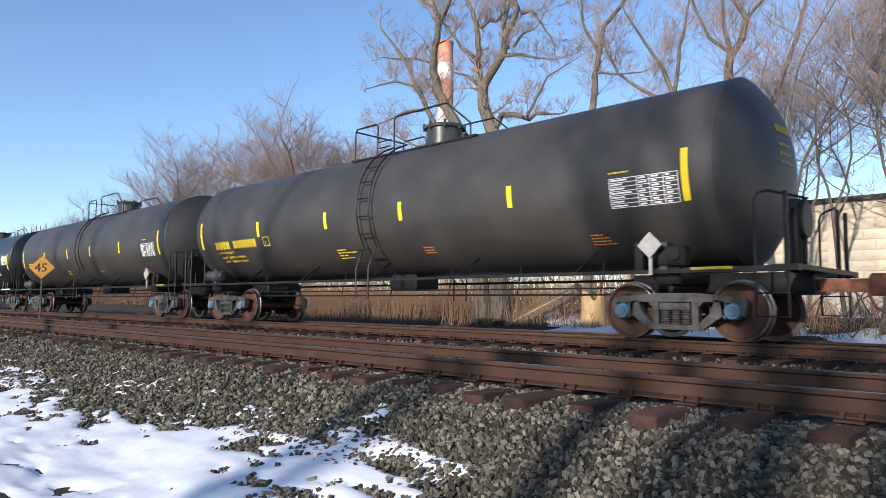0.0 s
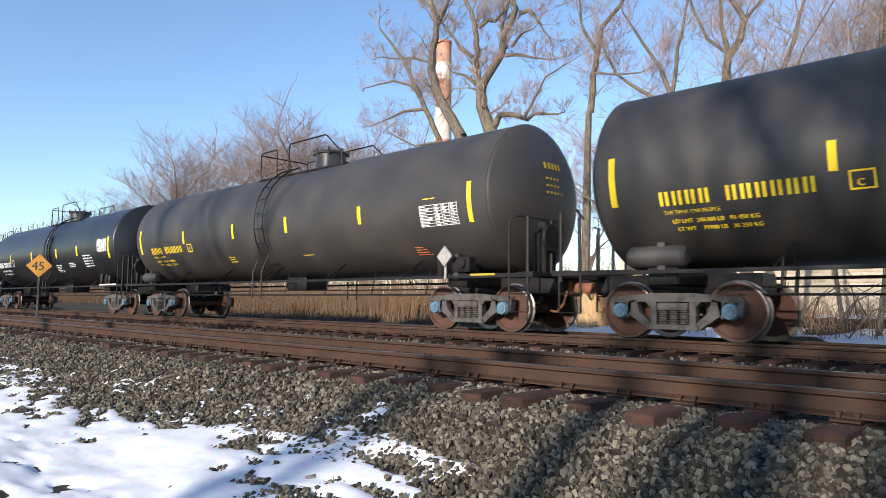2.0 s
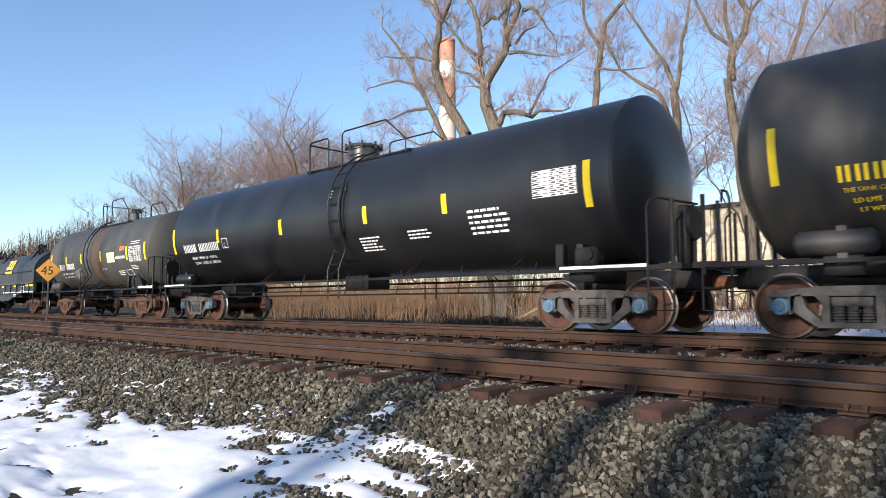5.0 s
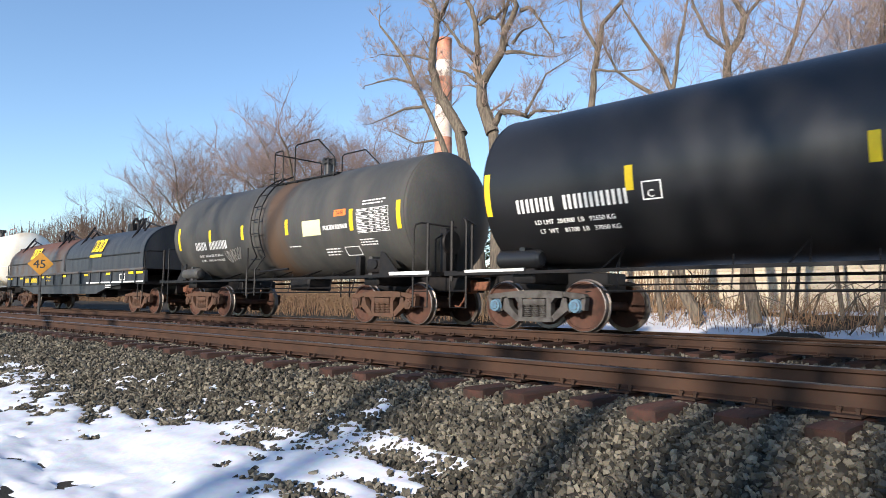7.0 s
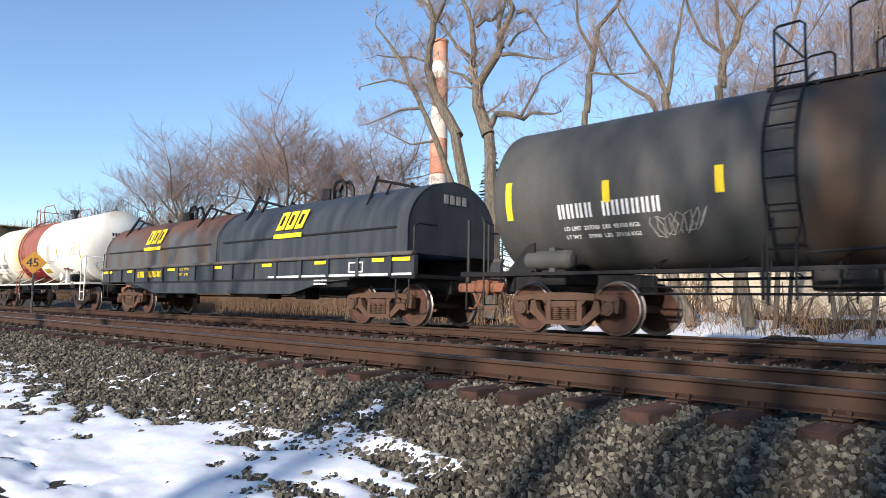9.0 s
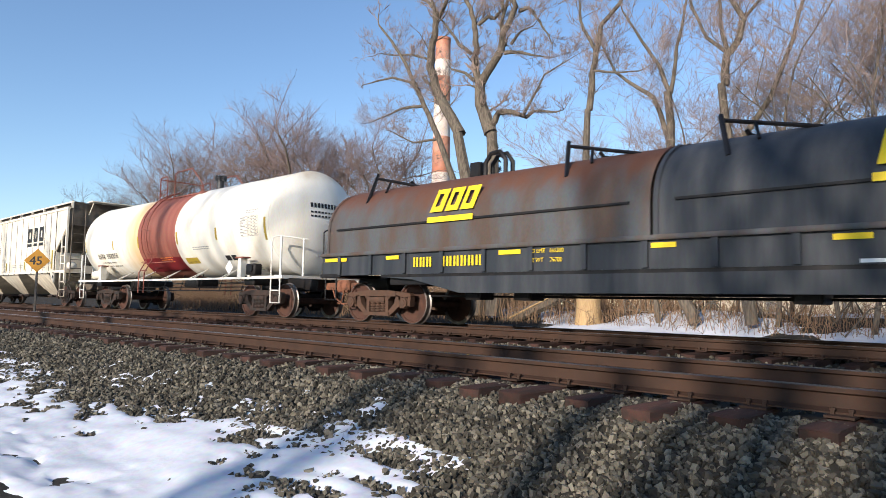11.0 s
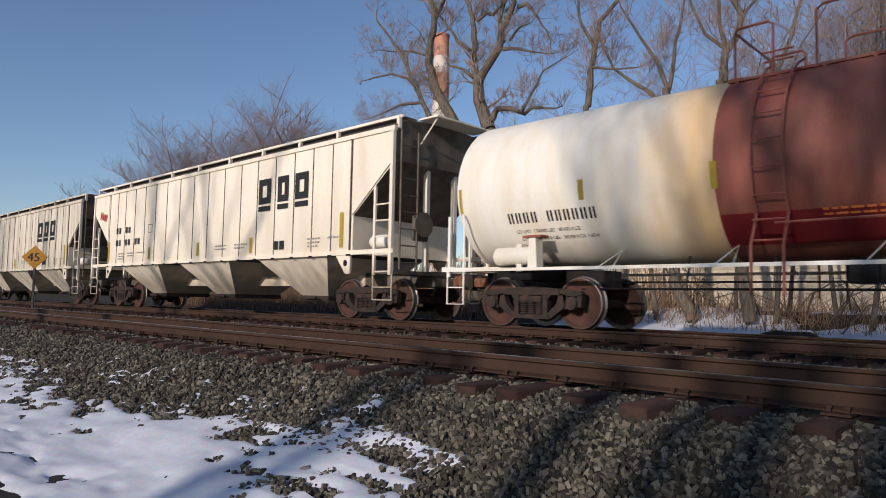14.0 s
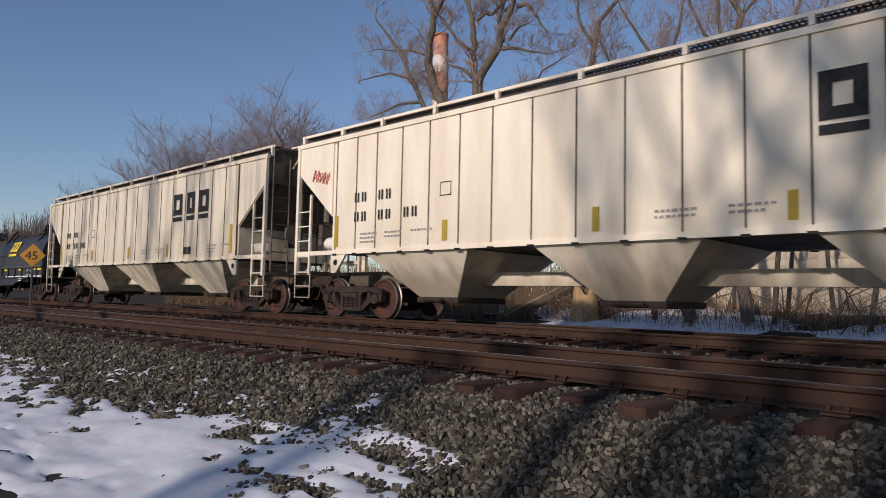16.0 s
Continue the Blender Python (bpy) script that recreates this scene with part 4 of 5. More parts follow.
side6.text(-5.6, 1.66, "LD LMT  196400 LBS   89100 KGS", 0.1, DARK_MARK, 0.95)
side6.text(-5.55, 1.5, "LT WT     66600 LBS   30200 KGS  NEW", 0.1, DARK_MARK, 0.95)
side6.outline(-2.95, -2.65, 1.9, 2.15, 0.015, CREAM_STAIN)
side6.lines(-0.5, 1.72, (0.9, 0.8, 0.9), 0.05, ORANGE)
g = Geo()
side6.patch(g, 1.2, 2.0, 1.45, 1.68)
part("sticker", g, DULL_YELLOW, car6)
side6.lines(1.3, 1.58, (0.6, 0.6), 0.05, DARK_MARK)
side6.lines(2.0, 2.0, (1.0, 1.0), 0.04, GREY_MARK)
g = Geo()
side6.patch(g, 3.7, 3.98, 1.5, 1.68), side6.patch(g, 4.03, 4.3, 1.5, 1.68)
part("stencil_block", g, DARK_MARK, car6)
side6.table(4.95, 5.85, 2.2, 2.75, GREY_MARK)
side6.lines(5.2, 2.9, (0.6, 0.5), 0.04, GREY_MARK)
head_print(car6, 6.39, 1.48, 2.6, ((10, 3.0, 0.13), (7, 2.85, 0.05), (6, 2.74, 0.05)), DARK_MARK, -0.45, 0.11, 0.48)
g = Geo()
side6.patch(g, -1.87, 0.97, 1.15, 1.75, 0.003)
part("repainted_patch", g, MAROON_NEW, car6, "darker fresh maroon paint")
hoop(car6, [(-1.0, -1.58, 1.6), (1.1, -1.54, 1.62)], MAROON, 0.018, "handrail")
for s in (-1, 1):
    part("saddle_gusset", Geo().prism([(4.95 * s, 1.05), (5.15 * s, 1.05), (5.12 * s, 1.6), (4.98 * s, 1.6)][::s], -1.5, -1.3), WHITE_TANK, car6)
    part("saddle_cap", Geo().box(*sorted((4.85 * s, 5.25 * s)), -1.52, -1.28, 1.6, 1.64), MAROON, car6)
g = Geo()
g.prism([(4.4, 1.35), (4.6, 1.15), (4.8, 1.35), (4.6, 1.55)], -1.56, -1.55)
part("placard", g, WHITE_MARK, car6)
CARS.append((car6, -42.2))


# ---- coil cars: a trough with two arched hoods ----
def hood_geo(x0, x1, top, base=1.56, half=1.42):
    sec = [(-half, base), (-half, base + 0.55)]
    for k in range(1, 16):
        a = math.pi - math.pi * k / 16
        sec.append((math.cos(a) * half, base + 0.55 + (top - base - 0.55) * math.sin(a)))
    sec += [(half, base + 0.55), (half, base)]
    g = Geo()
    g.rings([[(x, y, z) for y, z in sec] for x in (x0, x0 + 0.06, x1 - 0.06, x1)], cap=True)
    for x in (x0 + 0.03, x1 - 0.03):
        g.rings([[(x + d, y * 1.015, base + (z - base) * 1.012) for y, z in sec] for d in (-0.04, 0.04)], cap=False)
    return g


def coil_car(label, hoods, truck_key):
    car = car_base("coil_car", label, "freight train")
    for s in (-1, 1):
        add_truck(car, 6.75 * s, truck_key)
        coupler(car, 8.2 * s, s)
        g = Geo()
        g.box(*sorted((7.6 * s, 8.35 * s)), -1.48, 1.48, 1.02, 1.1)
        g.box(*sorted((7.2 * s, 8.3 * s)), -0.35, 0.35, 0.7, 1.05, 0.03)
        part("end_platform", g, FRAME, car)
        for y in (-1.46, 1.46):
            hoop(car, [(8.28 * s, y, 1.0), (8.28 * s, y, 2.1), (8.3 * s, y * 0.93, 2.16), (8.3 * s, y * 0.55, 2.16)], FRAME, 0.02)
            g = Geo()
            g.tube([(7.75 * s, y, 1.0), (7.75 * s, y, 0.5), (8.15 * s, y, 0.5), (8.15 * s, y, 1.0)], 0.018)
            part("step", g, FRAME, car)
    for y in (-1, 1):
        y0, y1 = sorted((y * 1.36, y * 1.47))
        part("side_sill", Geo().prism([(-8.3, 1.06), (8.3, 1.06), (8.3, 1.5), (-8.3, 1.5)], y0, y1), COIL_BLUE, car)
        part("lower_sill", Geo().prism([(-6.0, 1.0), (-5.2, 0.95), (-3.9, 0.68), (3.9, 0.68), (5.2, 0.95), (6.0, 1.0)], y0, y1), COIL_BLUE, car)
        part("grating", Geo().box(-6.2, 6.2, min(y * 1.38, y * 1.46), max(y * 1.38, y * 1.46), 1.0, 1.06), FRAME, car)
        part("top_chord", Geo().box(-8.3, 8.3, min(y * 1.4, y * 1.55), max(y * 1.4, y * 1.55), 1.5, 1.58, 0.02), COIL_RUST, car)
        for x in np.linspace(-7.6, 7.6, 15):
            part("stake", Geo().box(x - 0.05, x + 0.05, min(y * 1.47, y * 1.52), max(y * 1.47, y * 1.49), 1.08, 1.5), COIL_BLUE, car)
    g = Geo()
    g.box(-6.0, 6.0, -1.36, 1.36, 0.85, 1.4)
    g.tube([(-5.3, -0.8, 0.62), (5.3, -0.8, 0.62)], 0.025)
    for x in (-3.8, -2.6, 2.2, 3.9):
        g.box(x - 0.2, x + 0.2, -1.2, -0.7, 0.55, 0.86, 0.04)
    part("trough", g, FRAME, car)
    for x0, x1, m, lab in hoods:
        hood = part("hood", hood_geo(x0, x1, 3.22), m, car, lab)
        g = Geo()
        mid = (x0 + x1) / 2
        for yy in (-1.43, 1.43):
            g.box(x0 + 0.35, x1 - 0.35, min(yy, yy * 1.02), max(yy, yy * 1.02), 2.1, 2.14)
        part("hood_seam", g, FRAME, hood)
        for q in (0.12, 0.78):   # lifting frames
            x = x0 + (x1 - x0) * q
            for yy in (-1, 1):
                g = Geo()
                g.tube([(x - 0.25, yy * 0.55, 3.52), (x + 0.1, yy * 1.16, 2.72)], 0.045, 5)
                g.tube([(x - 0.2, yy * 0.62, 3.42), (x + 1.25, yy * 0.62, 3.08)], 0.035, 5)
                g.tube([(x + 0.3, yy * 0.62, 3.3), (x + 0.45, yy * 0.9, 2.98)], 0.03, 5)
                part("lifting_bracket", g, FRAME, hood)
        g = Geo()
        for yy in (-0.12, 0.12):
            g.tube([(mid - 0.35, yy, 3.15), (mid - 0.35, yy, 3.5), (mid - 0.2, yy, 3.68), (mid + 0.05, yy, 3.7), (mid + 0.2, yy, 3.5), (mid + 0.2, yy, 3.15)], 0.05, 6)
        g.box(mid - 0.8, mid - 0.5, -0.15, 0.15, 3.15, 3.55, 0.03)
        part("lifting_eye", g, FRAME, hood)
    return car, Side(car, 1.4, None, None)


def ring_block(side, x, z, w, h, t, lift, slant=0.0):
    """A plain hollow block."""
    at = lambda u, v: side.at(x + u + slant * v, z + v, lift)
    outer, inner = [(0, 0), (w, 0), (w, h), (0, h)], [(t, t), (w - t, t), (w - t, h - t), (t, h - t)]
    g = Geo()
    return g.add([at(*p) for p in outer + inner], [(k, (k + 1) % 4, 4 + (k + 1) % 4, 4 + k) for k in range(4)])


def emblem(side, x, z, h, m, lift=0.01):
    """A plain slanted block badge with a bar below it."""
    for k in range(3):
        a = x + k * h * 0.82
        part("emblem", ring_block(side, a, z, h * 0.68, h, h * 0.22, lift, 0.15), m, side.car, "plain yellow block emblem")
    part("emblem_bar", side.patch(Geo(), x - 0.05, x + h * 2.35, z - h * 0.42, z - h * 0.2, lift), m, side.car)


HOODS = ((0.12, 8.05, COIL_BLUE, "dark blue arched hood"), (-8.15, 0.05, COIL_RUST, "rust-streaked arched hood"))


def mark_coil(car):
    s = Side(car, None, 1.42, 2.03)
    for x in (3.1, -4.75):
        emblem(s, x, 2.3, 0.5, YELLOW, 0.05)
    f = Side(car, -1.49)
    for x, w in ((7.6, 0.6), (7.0, 0.4), (4.9, 0.45), (2.6, 0.45), (0.1, 0.4), (-2.9, 0.5), (-6.0, 0.4), (-8.15, 0.8)):
        part("reflective_strip", f.patch(Geo(), x, x + w, 1.38, 1.46, 0.004), YELLOW, car)
    f.bars(-5.15, 1.2, (3, 6), 0.14, 0.2, 0.05, YELLOW, "reporting_mark", 0.004)
    f.text(-2.2, 1.38, "LD LMT   166300", 0.11, YELLOW, 0.9)
    f.text(-2.2, 1.22, "LT WT     76700", 0.11, YELLOW, 0.9)
    part("side_stripe", f.patch(Geo(), 2.9, 8.25, 1.08, 1.13, 0.004), WHITE_MARK, car)
    f.outline(6.2, 6.7, 1.16, 1.4, 0.03, WHITE_MARK)
    f.lines(4.9, 0.98, (0.5, 0.5), 0.05, WHITE_MARK)
    g = Geo()
    for k in range(4):
        g.box(8.06, 8.072, -0.35 + 0.2 * k, -0.22 + 0.2 * k, 2.72, 2.92)
    part("end_marking", g, GREY_MARK, car)


car5, _ = coil_car("dark blue coil car with one rust-streaked hood", HOODS, "rust")
mark_coil(car5)
CARS.append((car5, -25.1))
car9, _ = coil_car("dark weathered coil car with arched hoods at the tail", HOODS, "dark")
mark_coil(car9)
CARS.append((car9, -95.3))


# ---- covered hoppers ----
def hopper_car(label, paint, truck_key, tagged_end):
    car = car_base("hopper_car", label, "freight train")
    body = [(-8.4, 4.12), (-8.4, 3.42), (-7.05, 2.32), (-7.05, 1.46), (7.05, 1.46), (7.05, 2.32), (8.4, 3.42), (8.4, 4.12)]
    g = Geo()
    g.prism(body, -1.56, 1.56)
    # ends, slopes, top and underside get the colour with shade in it
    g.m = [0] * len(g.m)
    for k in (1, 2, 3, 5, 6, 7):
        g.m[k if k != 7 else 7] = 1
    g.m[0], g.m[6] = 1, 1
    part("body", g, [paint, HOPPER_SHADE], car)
    sec = [(-1.6, 4.1)] + [(-1.6 * math.cos(math.pi * k / 12), 4.12 + 0.32 * math.sin(math.pi * k / 12)) for k in range(13)] + [(1.6, 4.1)]
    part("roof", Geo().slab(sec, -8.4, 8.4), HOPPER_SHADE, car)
    ribs = [-6.89, -6.18, -5.51, -4.71, -3.91, -3.1, -2.29, -1.39, -0.49, 0.4, 1.33, 2.23, 3.07, 3.92, 4.76, 5.54, 6.3, 6.98]
    for y in (-1, 1):
        for x0, x1 in zip([-8.38] + ribs, ribs + [8.38]):
            if x1 - x0 > 1.2:
                z = 3.42
                s = 1 if x0 > 0 else -1
                a, b = sorted((7.05 * s, 8.38 * s))
                poly = [(7.05 * s, 2.34), (8.38 * s, 3.44), (8.38 * s, 4.1), (7.05 * s, 4.1)][::s]
                if x0 < -7.0 or x1 > 7.0:
                    part("side_sheet", Geo().prism(poly, *sorted((y * 1.56, y * 1.6))), paint, car)
                continue
            part("side_sheet", Geo().box(x0 + 0.012, x1 - 0.012, *sorted((y * 1.56, y * 1.6)), 1.5, 4.1, 0.008), paint, car)
        # thin ribs in the shaded paint draw the panel seams as dark lines
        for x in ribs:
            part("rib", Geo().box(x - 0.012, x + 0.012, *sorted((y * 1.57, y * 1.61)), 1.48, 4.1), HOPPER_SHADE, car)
            part("rib_foot", Geo().box(x - 0.07, x + 0.07, *sorted((y * 1.6, y * 1.63)), 1.42, 1.46), FRAME, car)
        part("side_sill", Geo().box(-8.45, 8.45, *sorted((y * 1.54, y * 1.62)), 1.44, 1.54), paint, car)
        part("top_chord", Geo().box(-8.45, 8.45, *sorted((y * 1.55, y * 1.64)), 4.06, 4.16), paint, car)
        # running board and its brackets on the roof edge
        g = Geo()
        g.box(-8.5, 8.5, *sorted((y * 1.42, y * 1.47)), 4.36, 4.42)
        for x in ribs[::2] + [8.4, -8.4]:
            g.box(x - 0.04, x + 0.04, *sorted((y * 1.42, y * 1.5)), 4.12, 4.4)
        part("roof_rail", g, paint, car)
        g = Geo()
        for k in range(212):
            x = -8.46 + 0.08 * k
            g.box(x, x + 0.028, *sorted((y * 0.98, y * 1.42)), 4.375, 4.4)
        for yy in (1.0, 1.14, 1.28):
            g.box(-8.46, 8.46, *sorted((y * yy, y * (yy + 0.03))), 4.365, 4.38)
        tagged(part("running_board", g, HOPPER_SHADE, car, "open steel grating"), kind="stuff")
        for s in (-1, 1):
            g = Geo()
            xp = 8.42 * s
            g.box(*sorted((xp, xp - 0.09 * s)), *sorted((y * 1.56, y * 1.64)), 0.98, 4.12)
            part("corner_post", g, paint, car)
            g = Geo()
            xq = 7.82 * s
            g.box(*sorted((xq, xq + 0.06 * s)), *sorted((y * 1.58, y * 1.63)), 0.98, 2.9)
            for z in (1.05, 1.42, 1.8, 2.15, 2.5):
                g.tube([(xq, y * 1.6, z), (xp, y * 1.6, z)], 0.018, 5)
            part("side_ladder", g, paint, car)
            g = Geo()
            for dy in (0.95, 1.45):
                g.tube([(xp + 0.06 * s, y * dy, 1.1), (xp + 0.06 * s, y * dy, 4.1)], 0.024, 6)
            for k in range(8):
                g.tube([(xp + 0.06 * s, y * 0.95, 1.25 + 0.36 * k), (xp + 0.06 * s, y * 1.45, 1.25 + 0.36 * k)], 0.016, 5)
            if y < 0:
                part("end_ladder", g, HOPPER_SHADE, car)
            g = Geo()
            g.tube([(xp, y * 1.6, 1.0), (xp, y * 1.6, 0.45), (xq, y * 1.6, 0.45), (xq, y * 1.6, 1.0)], 0.018, 6)
            g.tube([(xp, y * 1.6, 0.72), (xq, y * 1.6, 0.72)], 0.014, 5)
            part("step", g, paint, car)
            g = Geo()
            g.prism([(7.02 * s, 1.44), (6.5 * s, 1.44), (6.85 * s, 1.02), (7.02 * s, 1.02)][::-s], *sorted((y * 1.55, y * 1.6)))
            part("gusset", g, paint, car)
            part("gusset_hole", Geo().lathe([(y * 1.6, 0.07), (y * 1.606, 0.07)], "y", 14, (6.86 * s, 0, 1.26)), FRAME, car)
    for s in (-1, 1):
        add_truck(car, 6.94 * s, truck_key)
        coupler(car, 8.4 * s, s, TRUCK_DARK)
        g = Geo()
        g.box(*sorted((6.0 * s, 8.4 * s)), -0.3, 0.3, 0.75, 1.1, 0.03)
        g.box(*sorted((7.9 * s, 8.42 * s)), -1.55, 1.55, 1.0, 1.08)
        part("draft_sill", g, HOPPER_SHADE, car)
        for y in (-0.45, 0.45):
            part("end_strut", Geo().box(*sorted((8.2 * s, 8.32 * s)), y - 0.05, y + 0.05, 1.05, 3.5), paint, car)
        g = Geo()
        g.lathe([(8.45 * s, 0.28), (8.5 * s, 0.28)], "x", 18, (0, -0.75, 2.1))
        g.box(*sorted((8.3 * s, 8.46 * s)), -0.95, -0.55, 1.75, 2.3, 0.03)
        part("hand_brake", g, HOPPER_SHADE, car)
        g = Geo()
        g.box(*sorted((8.42 * s, 9.0 * s)), -0.9, 0.9, 4.4, 4.44)
        for y in (-0.8, 0.8):
            g.tube([(8.4 * s, y, 3.9), (8.9 * s, y, 4.4)], 0.02, 5)
        part("end_catwalk", g, HOPPER, car)
        g = Geo()
        g.lathe([(7.2, 0.02), (7.22, 0.12), (7.3, 0.16), (7.75, 0.16), (7.83, 0.12), (7.85, 0.02)] if s > 0 else [(-7.85, 0.02), (-7.83, 0.12), (-7.75, 0.16), (-7.3, 0.16), (-7.22, 0.12), (-7.2, 0.02)], "x", 16, (0, -1.1, 1.75))
        part("brake_cylinder", g, WHITE_TANK, car)
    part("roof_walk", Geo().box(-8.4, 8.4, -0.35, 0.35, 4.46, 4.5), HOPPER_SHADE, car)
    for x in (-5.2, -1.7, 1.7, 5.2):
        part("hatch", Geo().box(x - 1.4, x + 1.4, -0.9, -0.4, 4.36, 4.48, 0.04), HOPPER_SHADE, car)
    for x in (-4.4, 0.1, 4.6):
        g = Geo()
        g.rings([[(x - 1.5, -1.54, 1.44), (x + 1.5, -1.54, 1.44), (x + 1.5, 1.54, 1.44), (x - 1.5, 1.54, 1.44)][::-1], [(x - 0.55, -0.75, 0.52), (x + 0.55, -0.75, 0.52), (x + 0.55, 0.75, 0.52), (x - 0.55, 0.75, 0.52)][::-1]], cap=True)
        part("hopper_bay", g, paint, car)
        g = Geo()
        g.box(x - 0.6, x + 0.6, -0.8, 0.8, 0.4, 0.52, 0.02)
        g.tube([(x - 0.3, -0.95, 0.46), (x + 0.3, -0.95, 0.46)], 0.04)
        part("discharge_gate", g, TRUCK_DARK, car)
    part("centre_sill", Geo().box(-6, 6, -0.22, 0.22, 0.78, 1.05), paint, car)
    side = Side(car, -1.6)
    for x, h in ((6.7, 0.8), (2.84, 0.4), (-0.11, 0.4), (-3.45, 0.4), (-6.85, 0.7)):
        part("reflective_strip", side.patch(Geo(), x - 0.065, x + 0.065, 1.62, 1.62 + h, 0.016), DULL_YELLOW, car)
    for x, w in ((3.16, 0.57), (4.05, 0.48), (4.82, 0.55)):  # three plain blocks, each over a bar
        part("emblem", ring_block(side, x, 2.88, w, 0.65, 0.17, 0.02), DARK_MARK, car, "plain black block emblem")
        part("emblem_bar", side.patch(Geo(), x, x + w, 2.69, 2.82, 0.02), DARK_MARK, car)
    side.bars(-6.21, 2.58, (2, 2), 0.15, 0.21, 0.09, DARK_MARK, "reporting_mark", 0.02)
    side.bars(-6.21, 2.15, (2, 2, 2), 0.15, 0.21, 0.09, DARK_MARK, "reporting_mark", 0.02)
    side.outline(-3.6, -3.3, 2.5, 2.78, 0.02, DARK_MARK)
    for x, rows in ((-6.0, (0.5, 0.5, 0.4)), (-5.2, (0.5, 0.5)), (-4.4, (0.6,)), (0.9, (0.6, 0.6)), (2.0, (0.6, 0.5)), (5.4, (0.5, 0.5, 0.4)), (6.2, (0.5,))):
        g, r = Geo(), random.Random(int(x * 10))
        for k, w in enumerate(rows):
            a = x
            while a < x + w:
                b = a + r.uniform(0.04, 0.1)
                side.patch(g, a, b, 1.85 - k * 0.09, 1.89 - k * 0.09, 0.016)
                a = b + 0.03
        tagged(part("small_print", g, GREY_MARK, car), kind="stuff")
    g = Geo()
    side.patch(g, 3.95, 4.15, 1.66, 1.88, 0.016), side.patch(g, 4.2, 4.4, 1.66, 1.88, 0.016)
    part("stencil_block", g, DARK_MARK, car)
    if tagged_end:
        for k in range(5):
            pts = [(-7.75 + 0.13 * k + 0.08 * math.sin(q * 2 + k), -1.612, 3.35 - 0.03 * k + 0.14 * math.cos(q * 1.7 + k)) for q in range(6)]
            part("spray_scrawl", Geo().tube(pts, 0.01, 4), RED_MARK, car)
    return car


CARS.append((hopper_car("cream covered hopper car with dark block emblems", HOPPER, "dark", True), -59.2))
CARS.append((hopper_car("dirt-streaked cream covered hopper car with grime", HOPPER_OLD, "dark", False), -77.45))


# ---- trees ----
def grow(limbs, twigs, start, direction, length, radius, depth, r, spread=0.55, up=0.18, seg=5, kids=(2, 4)):
    """A limb that bends and forks, down to thin twigs."""
    pts, p, d = [start], Vector(start), Vector(direction).normalized()
    n = 4 if depth > 1 else 3
    for k in range(n):
        d = (d + Vector((r.gauss(0, 0.22), r.gauss(0, 0.22), r.gauss(up * 0.5, 0.18)))).normalized()
        p = p + d * length / n
        pts.append(p.copy())
    radius = max(radius, 0.0065)
    tip = max(radius * (0.55 if depth > 0 else 0.4), 0.004)
    (limbs if depth > 2 else twigs).tube(pts, radius, seg if depth > 2 else 3, tip)
    if depth == 0:
        return
    for k in range(r.randint(*kids) + (1 if depth < 3 else 0)):
        q = r.uniform(0.35, 1.0) * n
        i = min(n - 1, int(q))
        base = pts[i].lerp(pts[i + 1], q - i) if isinstance(pts[i], Vector) else Vector(pts[i]).lerp(pts[i + 1], q - i)
        a = r.uniform(0, math.tau)
        side = Vector((math.cos(a), math.sin(a), r.uniform(-0.2, 0.5)))
        grow(limbs, twigs, base, d * (1 - spread) + side * spread + Vector((0, 0, up)), length * r.uniform(0.48, 0.72), radius * r.uniform(0.33, 0.5), depth - 1, r, spread, up, seg, kids)
    grow(limbs, twigs, pts[-1], d, length * 0.65, tip, depth - 1, r, spread, up, seg, kids)


def tree(x, y, height, radius, seed, label, depth=5, bark=BARK, twig=TWIG, lean=(0, 0), bare=0.4, spread=0.55, up=0.18, kids=(2, 3), group="bare trees"):
    r = random.Random(seed)
    t = tagged(new("tree"), label, "tree", group)
    t.location = (x, y, ground_z(x, y) - 0.1)
    limbs, twigs = Geo(), Geo()
    top = height * bare
    pts = [Vector((0, 0, 0)), Vector((lean[0] * 0.3 + r.uniform(-0.1, 0.1), lean[1] * 0.3, top * 0.4)), Vector((lean[0], lean[1], top))]
    limbs.tube([pts[0], pts[0].lerp(pts[1], 0.15), pts[1], pts[2]], radius * 1.15, 9, radius * 0.8)
    for k in range(3):
        a = math.tau * (k / 3 + r.uniform(-0.1, 0.1))
        grow(limbs, twigs, pts[2] - Vector((0, 0, r.uniform(0, top * 0.25))), (math.cos(a) * spread + lean[0] * 0.1, math.sin(a) * spread, 1.0), height * 0.3 * r.uniform(0.85, 1.15), radius * 0.6, depth - 1, r, spread, up, 6, kids)
    part("trunk", limbs, bark, t)
    part("crown", twigs, twig, t)
    return t


BACK = 25.0          # y of the trees behind the line
GROWN = BACK / 20.5  # way-points below are laid out for a row at 20.5 and spread with it


